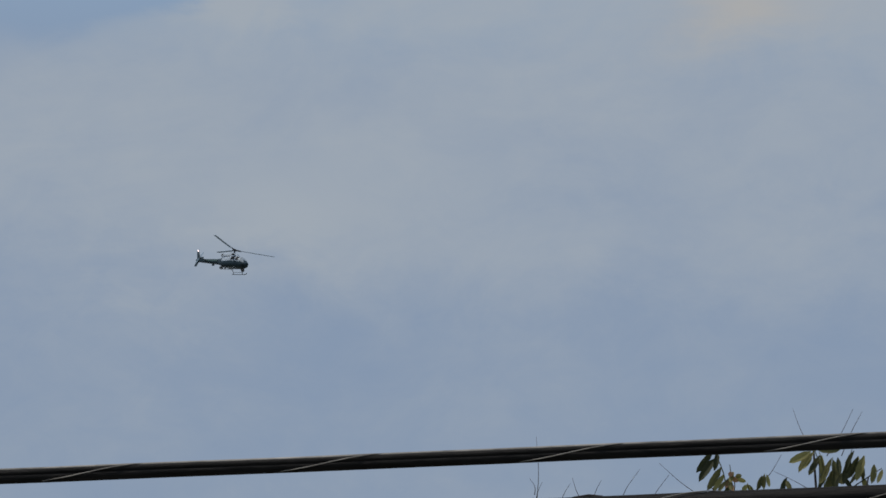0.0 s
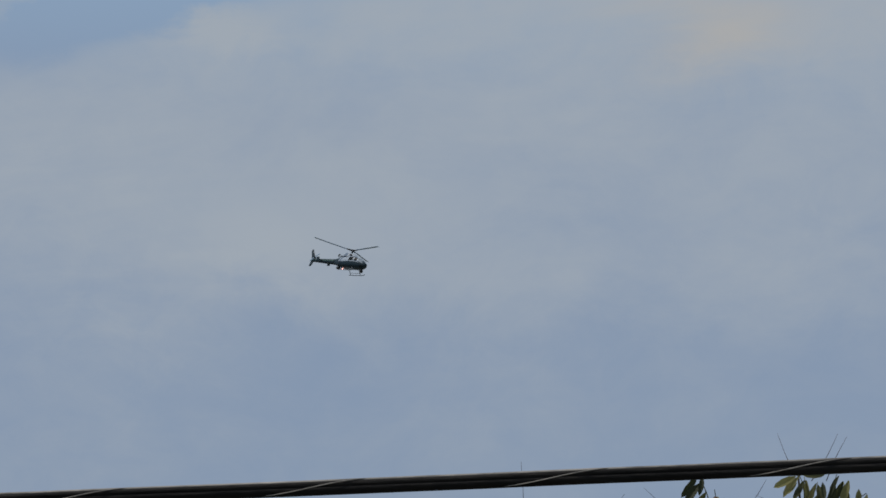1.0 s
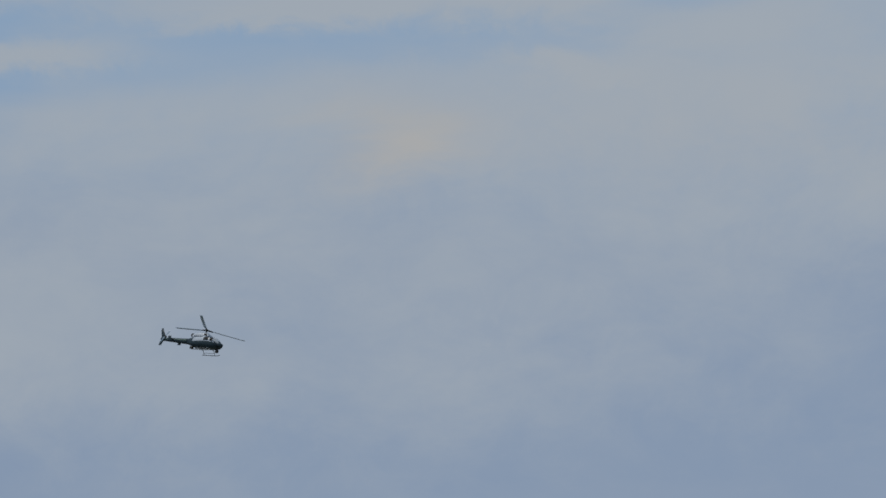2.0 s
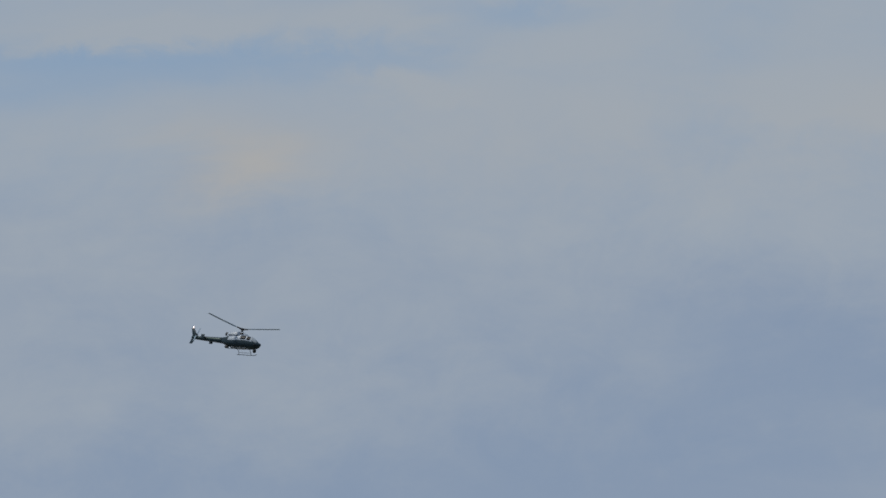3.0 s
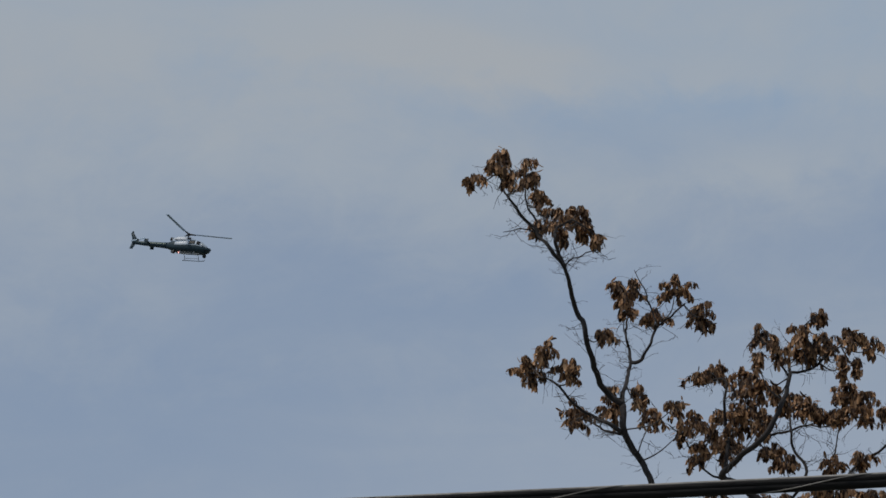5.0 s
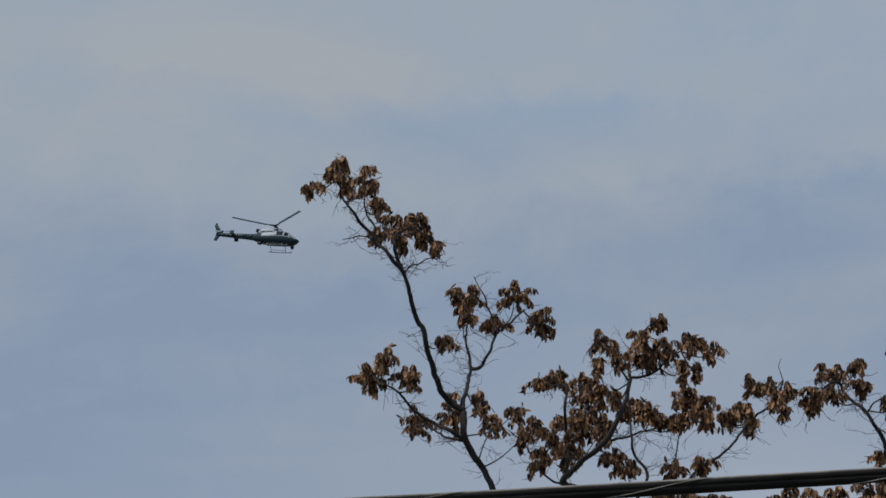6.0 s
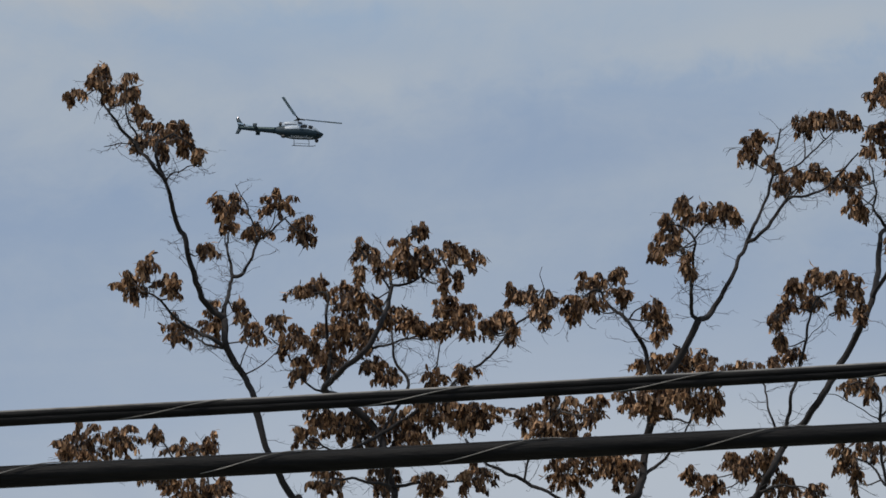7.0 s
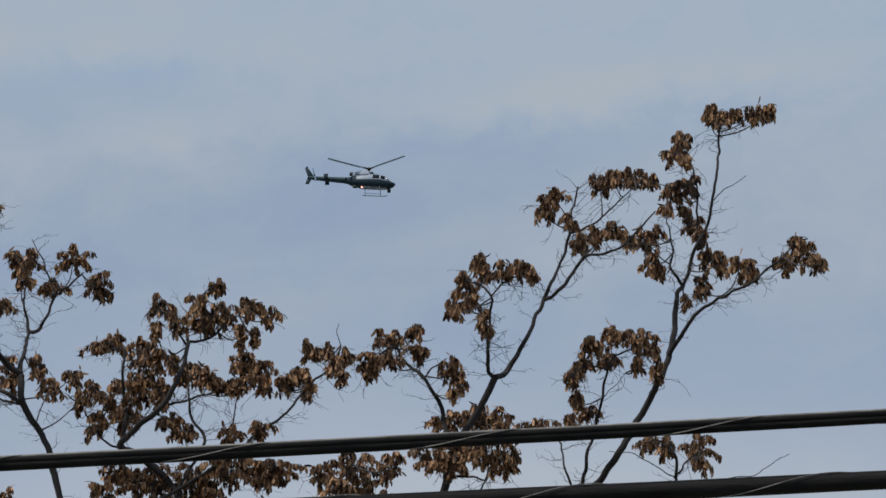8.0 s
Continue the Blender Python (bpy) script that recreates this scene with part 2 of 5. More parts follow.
CABLE_Y, LEFT_END, RIGHT_END = 25.0, -36.0, 15.0


def make_cable(c, y, radius, pitch, crossing, strands, label):
    cable = tagged(new("overhead_cable"), label, "cable", "overhead cables")
    cable.location = (0, y, 0)

    def line(dy, dz, step, slack):
        n = int((RIGHT_END - LEFT_END) / step)
        return [Vector((x, dy, c[0] + c[1] * x + c[2] * x * x + dz - slack * (1 - math.tanh((x - 0.2) / 1.3))
                        + 0.0016 * noise.noise(Vector((x * 2.3, c[0] * 9, dy * 40)))))
                for x in (LEFT_END + (RIGHT_END - LEFT_END) * i / n for i in range(n + 1))]
    for name, dy, dz, r, mat, slack in strands:
        bm = bmesh.new()
        tube(bm, line(dy, dz, 0.2, slack), lambda s: r, 12)
        part(name, bm, mat, cable)
    # the thin wire that winds round the bundle
    wire, n = [], int((RIGHT_END - LEFT_END) / 0.03)
    for i in range(n + 1):
        x = LEFT_END + (RIGHT_END - LEFT_END) * i / n
        a = 2 * math.pi * (x - crossing) / pitch
        z = c[0] + c[1] * x + c[2] * x * x
        wire.append(Vector((x, -math.cos(a) * radius * 1.05, z + math.sin(a) * radius * 1.05)))
    bm = bmesh.new()
    tube(bm, wire, lambda s: 0.0017, 5)
    part("lashing_wire", bm, STRAND, cable, "thin pale lashing wire")
    return cable


make_cable(UPPER, CABLE_Y, 0.0205, 0.742, -0.80,
           [("conductor", 0.0, -0.0070, 0.0135, RUBBER, 0.0), ("conductor", -0.004, 0.0078, 0.0105, RUBBER, 0.0),
            ("conductor", 0.003, -0.0074, 0.0135, RUBBER, 0.002),
            # pale strand along the top: the cable's sunlit edge put in as colour
            ("messenger_highlight", -0.003, 0.0172, 0.0056, STRAND, 0.0)],
           "black overhead cable bundle bound with a spiral wire")
make_cable(LOWER, CABLE_Y, 0.0285, 0.735, -0.59,
           [("conductor", 0.0, -0.0035, 0.0252, RUBBER, 0.0), ("conductor", 0.004, 0.0155, 0.0125, RUBBER, 0.0), ("conductor", 0.006, -0.0035, 0.0250, RUBBER, 0.006)],
           "thick black overhead cable bound with a spiral wire")


def make_pole(x):
    pole = tagged(new("utility_pole"), "weathered brown timber utility pole carrying the black cables", "utility pole", "cable poles")
    pole.location = (x, CABLE_Y - 0.1, 0)
    high = UPPER[0] + UPPER[1] * x + UPPER[2] * x * x
    bm = bmesh.new()
    tube(bm, [Vector((0, 0, -0.3 + (high + 1.6) * i / 12)) for i in range(13)], lambda s: 0.14 - 0.04 * s, 14, 0.04)
    part("post", bm, POLEWOOD, pole)
    for c, dy in ((UPPER, 0.1), (LOWER, 0.1)):
        z = c[0] + c[1] * x + c[2] * x * x
        bm = bmesh.new()
        box(bm, -0.05, 0.05, dy - 0.06, dy + 0.06, z - 0.05, z + 0.05, 0.008)
        part("cable_clamp", bm, DARK, pole)


make_pole(LEFT_END)
make_pole(RIGHT_END)


# ---- trees ----
def add_leaf(bm, at, along, across, long, wide, curl):
    """A dried blade: three cross rows, folded along its rib and curling at the tip."""
    up = along.cross(across).normalized()
    rows = []
    for s, w in ((0.0, 0.14), (0.26, 0.85), (0.58, 1.0), (0.85, 0.68)):
        mid = at + along * (long * s) + up * (curl * long * s * s)
        rows.append((bm.verts.new(mid + across * (wide * w * 0.5) + up * wide * 0.18 * w), bm.verts.new(mid),
                     bm.verts.new(mid - across * (wide * w * 0.5) + up * wide * 0.18 * w)))
    tip = bm.verts.new(at + along * long + up * (curl * long))
    for a, b in zip(rows, rows[1:]):
        bm.faces.new((a[0], a[1], b[1], b[0]))
        bm.faces.new((a[1], a[2], b[2], b[1]))
    a = rows[-1]
    bm.faces.new((a[0], a[1], tip))
    bm.faces.new((a[1], a[2], tip))


LEAF_SHAPES = []
for wide, curl in ((0.27, 0.3), (0.31, -0.4), (0.36, 0.6), (0.40, -0.15), (0.29, -0.65), (0.33, 0.1), (0.38, 0.45), (0.42, -0.5)):
    _bm = bmesh.new()
    add_leaf(_bm, Vector((0, 0, 0)), Vector((0, 0, -1)), Vector((1, 0, 0)), 1.0, wide, curl)
    _bm.normal_update()
    _me = bpy.data.meshes.new("leaf")
    _bm.to_mesh(_me)
    _bm.free()
    _me.materials.append(DRY)
    LEAF_SHAPES.append(_me)


def tuft(bm, stems, singles, alone, c, w, h, rng):
    """A bunch of drooping dead compound leaves: arching stalks with blades hanging all along them."""
    c = Vector(c) + Vector((0, 0, -0.008))
    w, h = w * 1.12, h * 1.12
    deep = max(0.10, min(w, 0.2)) * 0.8
    root = c + Vector((rng.uniform(-0.3, 0.3) * w, rng.uniform(-0.05, 0.05), rng.uniform(-0.3, 0.1) * h))
    count = max(6, int(5 + 250 * w * h))
    blades = int(80 + 10500 * w * h)
    for i in range(count):
        a = 2 * math.pi * (i + rng.random()) / count
        reach = math.sqrt(rng.uniform(0.12, 1.0))
        end = c + Vector((math.cos(a) * w * reach, rng.uniform(-1, 1) * deep, math.sin(a) * h * reach * 0.95 + 0.018))
        lift = rng.uniform(0.02, 0.06) + max(0.0, end.z - c.z) * 0.3
        stalk = [root.lerp(end, s) + Vector((0, 0, lift * math.sin(s * math.pi))) for s in (0, 0.25, 0.5, 0.75, 1.0)]
        tube(stems, stalk, lambda s: 0.0032 - 0.0018 * s, 4)
        for k in range(blades // count + 1):
            s = 1 - rng.random() ** 1.4 * 0.8
            j = min(int(s * 4), 3)
            q = stalk[j].lerp(stalk[j + 1], s * 4 - j) + Vector((rng.uniform(-0.02, 0.02), rng.uniform(-0.02, 0.02), 0))
            spread = 0.9 if rng.random() < 0.035 else 0.21
            down = Vector((rng.uniform(-spread, spread) + math.cos(a) * 0.06, rng.uniform(-0.35, 0.35), -rng.uniform(0.6, 1.0) if spread < 0.5 else rng.uniform(-0.6, 0.35)))
            down.normalize()
            turn = rng.uniform(0, math.pi)
            flat = Vector((math.cos(turn), math.sin(turn), 0.05))
            flat = (flat - down * flat.dot(down)).normalized()
            long = rng.uniform(0.036, 0.078)
            if k == 0 and i < alone:
                side = down.cross(flat)
                singles.append((q, Matrix((flat, side, -down)).transposed(), long * 1.15))
                continue
            add_leaf(bm, q, down, flat, long, long * rng.uniform(0.28, 0.45), rng.uniform(-0.6, 0.6))


def bare_tree(limbs, tufts, seed, label):
    rng = random.Random(seed)
    tree = tagged(new("tree"), label, "tree", "withered trees")
    base = Vector(limbs[0][3][0])
    tree.location = (base.x, base.y, 0)
    shift = Vector((base.x, base.y, 0))
    lines = []
    for name, r0, r1, points in limbs:
        line = curve_points([Vector(p) - shift for p in points], 8)
        line = [q + 0.018 * noise.noise_vector(q * 2.7) + 0.018 * noise.noise_vector(q * 7.0) + 0.005 * noise.noise_vector(q * 17.0) for q in line]
        if r0 > 0.02:
            slim = 0.70 if name == "trunk" else 0.78
            r0, r1 = r0 * slim, r1 * (slim if r1 > 0.02 else 0.9)
        lines.append((line, r0, r1))
        foot = 0.09 if name == "trunk" else 0.0
        bm = bmesh.new()
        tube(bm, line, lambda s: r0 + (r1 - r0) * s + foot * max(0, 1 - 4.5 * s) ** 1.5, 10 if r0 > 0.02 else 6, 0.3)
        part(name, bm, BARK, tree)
    spots = [(q, r0 + (r1 - r0) * i / len(line)) for line, r0, r1 in lines for i, q in enumerate(line) if q.z > 9]
    twigs = bmesh.new()
    for c, w, h in tufts:
        c = Vector(c) - shift
        bm = bmesh.new()
        singles = []
        tuft(bm, twigs, singles, 6, c, w, h, rng)
        bunch = tagged(part("foliage", bm, DRY, tree), kind="stuff")
        for q, axes, long in singles:
            leaf = new("leaf", rng.choice(LEAF_SHAPES))
            leaf.parent = bunch
            leaf.matrix_local = Matrix.Translation(q) @ axes.to_4x4() @ Matrix.Diagonal((long, long, long, 1))
        near = min(spots, key=lambda s: (s[0] - c - Vector((0, 0, -0.06))).length)
        q = near[0]
        if (q - c).length > 0.05:
            bend = q.lerp(c, 0.5) + Vector((rng.uniform(-0.03, 0.03), rng.uniform(-0.05, 0.05), -0.04))
            tube(twigs, curve_points([q, bend, c + Vector((0, 0, 0.15 * h))], 4), lambda s: 0.0075 - 0.004 * s, 5)
        # curling leafless shoots under the bunch
        for _ in range(2 + int(rng.random() * 3)):
            q = q if rng.random() < 0.3 else near[0].lerp(c, rng.uniform(0.3, 1.0))
            q = q + Vector((rng.uniform(-0.4, 0.4) * w, rng.uniform(-0.04, 0.04), -0.3 * h))
            out = Vector((rng.uniform(-1, 1), rng.uniform(-0.5, 0.5), rng.uniform(-1.0, 0.25))).normalized()
            long = rng.uniform(0.07, 0.2) + 0.5 * h
            curl = Vector((rng.uniform(-0.06, 0.06), 0, rng.uniform(-0.05, 0.06)))
            shoot = [q + out * (long * s) + curl * math.sin(s * 3.0) + 0.03 * noise.noise_vector((q + out * s) * 11.0) * s for s in (0, 0.25, 0.5, 0.75, 1.0)]
            tube(twigs, shoot, lambda s: 0.0030 - 0.0016 * s, 4)
            fork = shoot[2] + (out + Vector((rng.uniform(-0.9, 0.9), 0, rng.uniform(-0.6, 0.8)))).normalized() * long * 0.4
            tube(twigs, [shoot[2], shoot[2].lerp(fork, 0.5) + curl * 0.3, fork], lambda s: 0.0022 - 0.001 * s, 3)
    # leafless side twigs
    for line, r0, r1 in lines:
        for i in range(2, len(line) - 1):
            if line[i].z < 10.5 or not 0.0075 < r0 < 0.030 or rng.random() > 0.4:
                continue
            along = (line[i + 1] - line[i]).normalized()
            for _ in range(rng.choice((1, 1, 2))):
                a = rng.uniform(0, 2 * math.pi)
                out = (along * 0.5 + Vector((math.cos(a), math.sin(a) * 0.8, rng.uniform(-0.5, 0.6)))).normalized()
                long = rng.uniform(0.07, 0.25)
                bend = Vector((rng.uniform(-0.05, 0.05), rng.uniform(-0.05, 0.05), rng.uniform(-0.07, 0.05)))
                sprig = [line[i] + out * (long * s) + bend * math.sin(s * 2.6) for s in (0, 0.3, 0.6, 1.0)]
                sprig = [q + 0.04 * noise.noise_vector(q * 9.0) if k else q for k, q in enumerate(sprig)]
                tube(twigs, sprig, lambda s: 0.0029 - 0.0019 * s, 4)
                for s in (1, 2, 2, 3):
                    fork = (out + Vector((rng.uniform(-0.9, 0.9), rng.uniform(-0.9, 0.9), rng.uniform(-0.7, 0.7)))).normalized()
                    end = sprig[s] + fork * long * rng.uniform(0.12, 0.34)
                    tube(twigs, [sprig[s], sprig[s].lerp(end, 0.5) + bend * 0.3, end], lambda s: 0.0016 - 0.0008 * s, 3)
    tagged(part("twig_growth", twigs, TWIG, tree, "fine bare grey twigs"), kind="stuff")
    return tree


# tree a
BOUGHS = [
    ("trunk", 0.0422, 0.0384, [(-0.90, 70.20, -0.10), (-0.89, 70.20, 5.22), (-1.09, 70.20, 9.28), (-1.18, 70.00, 11.60), (-1.25, 70.11, 11.84), (-1.48, 69.90, 12.25), (-1.59, 69.99, 12.69), (-1.70, 70.11, 12.91), (-1.81, 69.90, 13.11), (-1.85, 70.00, 13.35)]),
    ("limb", 0.0342, 0.0203, [(-1.85, 70.00, 13.35), (-1.99, 69.95, 13.46), (-2.07, 69.64, 13.61), (-2.15, 69.41, 13.89), (-2.21, 69.45, 14.05), (-2.27, 69.13, 14.22), (-2.31, 69.00, 14.32)]),
    ("limb", 0.0180, 0.0081, [(-2.31, 69.00, 14.32), (-2.41, 68.81, 14.43), (-2.54, 68.93, 14.61), (-2.64, 68.85, 14.72), (-2.75, 68.61, 14.83), (-2.80, 68.74, 14.94), (-2.84, 68.60, 15.07)]),
    ("limb", 0.0180, 0.0090, [(-2.31, 69.00, 14.32), (-2.36, 69.04, 14.46), (-2.39, 69.06, 14.58), (-2.37, 69.34, 14.74), (-2.24, 69.30, 14.80)]),
    ("limb", 0.0111, 0.0054, [(-2.54, 69.00, 14.62), (-2.56, 69.12, 14.75), (-2.63, 68.97, 14.90), (-2.62, 69.00, 15.03)]),
    ("limb", 0.0077, 0.0036, [(-2.31, 69.00, 14.32), (-2.26, 69.04, 14.39), (-2.14, 69.26, 14.50), (-2.02, 69.40, 14.56)]),
    ("limb", 0.0077, 0.0036, [(-2.50, 69.00, 14.59), (-2.64, 68.89, 14.63), (-2.81, 68.80, 14.60)]),
    ("limb", 0.0086, 0.0045, [(-2.23, 69.20, 14.78), (-2.11, 69.23, 14.70), (-2.05, 69.50, 14.64)]),
    ("limb", 0.0235, 0.0158, [(-1.85, 70.00, 13.35), (-1.83, 70.19, 13.55), (-1.80, 70.51, 13.72), (-1.78, 70.60, 13.82)]),
    ("limb", 0.0150, 0.0068, [(-1.78, 70.60, 13.82), (-1.81, 70.75, 13.96), (-1.84, 70.68, 14.04), (-1.83, 70.97, 14.24), (-1.84, 71.00, 14.39)]),
    ("limb", 0.0171, 0.0068, [(-1.78, 70.60, 13.82), (-1.70, 70.49, 13.82), (-1.61, 70.36, 13.92), (-1.56, 70.48, 14.09), (-1.44, 70.25, 14.15), (-1.34, 70.20, 14.25)]),
    ("limb", 0.0086, 0.0036, [(-1.55, 70.20, 14.04), (-1.62, 70.24, 14.23), (-1.65, 69.97, 14.33), (-1.73, 70.00, 14.50)]),
    ("limb", 0.0192, 0.0068, [(-1.80, 70.00, 13.07), (-1.93, 69.78, 13.13), (-2.08, 69.87, 13.23), (-2.23, 69.75, 13.30), (-2.35, 69.48, 13.40), (-2.48, 69.50, 13.50)]),
    ("limb", 0.0128, 0.0054, [(-1.80, 70.00, 13.07), (-1.95, 70.01, 13.12), (-2.12, 70.34, 13.25), (-2.22, 70.40, 13.30)]),
]
BUNCHES = [
    ((-3.03, 68.44, 14.94), 0.11, 0.05), ((-2.86, 68.32, 15.04), 0.12, 0.07), ((-2.81, 68.53, 15.16), 0.06, 0.06), ((-2.77, 68.44, 14.94), 0.08, 0.10),
    ((-2.60, 68.70, 15.02), 0.12, 0.15), ((-2.51, 68.96, 14.88), 0.07, 0.07), ((-2.41, 69.63, 14.85), 0.16, 0.13), ((-2.23, 69.41, 14.84), 0.14, 0.11),
    ((-2.13, 69.42, 14.71), 0.10, 0.09), ((-2.05, 69.31, 14.60), 0.07, 0.06), ((-2.54, 69.05, 14.66), 0.07, 0.06), ((-2.31, 68.96, 14.57), 0.05, 0.07),
    ((-1.85, 70.77, 14.44), 0.19, 0.12), ((-1.84, 70.71, 14.27), 0.12, 0.09), ((-1.97, 69.30, 13.81), 0.10, 0.08), ((-1.58, 70.52, 14.17), 0.13, 0.06),
    ((-1.41, 70.43, 14.40), 0.18, 0.11), ((-1.18, 70.41, 14.16), 0.12, 0.16), ((-2.60, 69.71, 13.60), 0.17, 0.16), ((-2.47, 69.29, 13.67), 0.10, 0.09),
    ((-2.28, 69.35, 13.52), 0.11, 0.12), ((-2.24, 70.49, 13.32), 0.14, 0.13), ((-1.94, 70.15, 13.34), 0.12, 0.16), ((-1.70, 70.32, 13.43), 0.09, 0.11),
    ((-1.59, 70.19, 13.26), 0.11, 0.10), ((-1.39, 69.67, 13.26), 0.09, 0.08), ((-1.33, 70.14, 13.14), 0.08, 0.11),
]
bare_tree(BOUGHS, BUNCHES, 97, "slender leaning dark-barked tree with withered brown leaves at its tips")
# tree b
BOUGHS = [
    ("trunk", 0.0457, 0.0406, [(-0.30, 71.00, -0.10), (-0.25, 71.00, 5.28), (-0.37, 71.00, 9.39), (-0.40, 71.00, 11.74), (-0.45, 71.05, 12.09), (-0.49, 70.88, 12.30), (-0.54, 71.07, 12.53), (-0.69, 71.05, 12.69), (-0.88, 71.00, 12.83)]),
    ("limb", 0.0400, 0.0190, [(-0.88, 71.00, 12.83), (-1.00, 70.60, 12.84), (-0.86, 70.30, 12.96), (-0.68, 70.10, 13.05), (-0.54, 70.10, 13.28), (-0.47, 70.30, 13.52), (-0.44, 70.60, 13.72)]),
    ("limb", 0.0128, 0.0054, [(-0.44, 70.60, 13.72), (-0.26, 70.43, 13.73), (-0.15, 70.44, 13.83), (-0.06, 70.48, 13.90), (0.08, 70.30, 14.00)]),
    ("limb", 0.0128, 0.0054, [(-0.44, 70.60, 13.72), (-0.45, 70.78, 13.94), (-0.38, 70.70, 14.07), (-0.19, 70.80, 14.28)]),
    ("limb", 0.0107, 0.0054, [(-0.45, 70.60, 13.69), (-0.59, 70.38, 13.87), (-0.69, 70.40, 13.99)]),
    ("limb", 0.0192, 0.0081, [(-1.00, 71.00, 12.90), (-0.97, 71.00, 13.10), (-0.99, 71.28, 13.39), (-1.01, 71.20, 13.57), (-0.98, 71.24, 13.77), (-1.16, 71.40, 13.80)]),
    ("limb", 0.0214, 0.0081, [(-0.54, 71.00, 12.52), (-0.30, 71.22, 12.94), (-0.39, 71.35, 13.16), (-0.43, 71.33, 13.35), (-0.45, 71.60, 13.64)]),
    ("limb", 0.0128, 0.0059, [(-0.70, 71.40, 13.26), (-0.59, 71.59, 13.37), (-0.45, 71.46, 13.38), (-0.30, 71.64, 13.45), (-0.13, 71.83, 13.54), (0.03, 71.80, 13.62)]),
    ("limb", 0.0214, 0.0090, [(-0.54, 71.00, 12.52), (-0.21, 71.08, 12.73), (0.03, 71.14, 12.93), (0.22, 71.45, 13.14), (0.33, 71.41, 13.19), (0.47, 71.48, 13.36), (0.57, 71.78, 13.53), (0.71, 71.74, 13.64), (0.83, 71.81, 13.77), (0.88, 72.00, 13.96)]),
    ("limb", 0.0043, 0.0023, [(0.88, 72.00, 13.96), (0.85, 71.96, 14.05), (0.87, 72.00, 14.14)]),
    ("limb", 0.0107, 0.0054, [(-0.09, 72.00, 13.01), (-0.09, 72.02, 13.20), (-0.04, 72.32, 13.36), (-0.02, 72.30, 13.56)]),
    ("limb", 0.0128, 0.0045, [(-1.00, 71.00, 12.90), (-1.12, 70.89, 12.90), (-1.27, 70.91, 13.11), (-1.36, 70.60, 13.19), (-1.46, 70.60, 13.29)]),
    ("limb", 0.0171, 0.0068, [(-0.54, 71.00, 12.52), (-0.69, 70.75, 12.38), (-0.88, 70.78, 12.34), (-1.14, 70.50, 12.39)]),
    ("limb", 0.0171, 0.0068, [(-0.45, 71.00, 12.08), (-0.69, 70.58, 12.07), (-0.95, 70.40, 12.04)]),
    ("limb", 0.0171, 0.0068, [(-0.45, 71.00, 12.08), (-0.21, 71.05, 12.13), (0.08, 71.38, 12.17), (0.27, 71.40, 12.19)]),
]
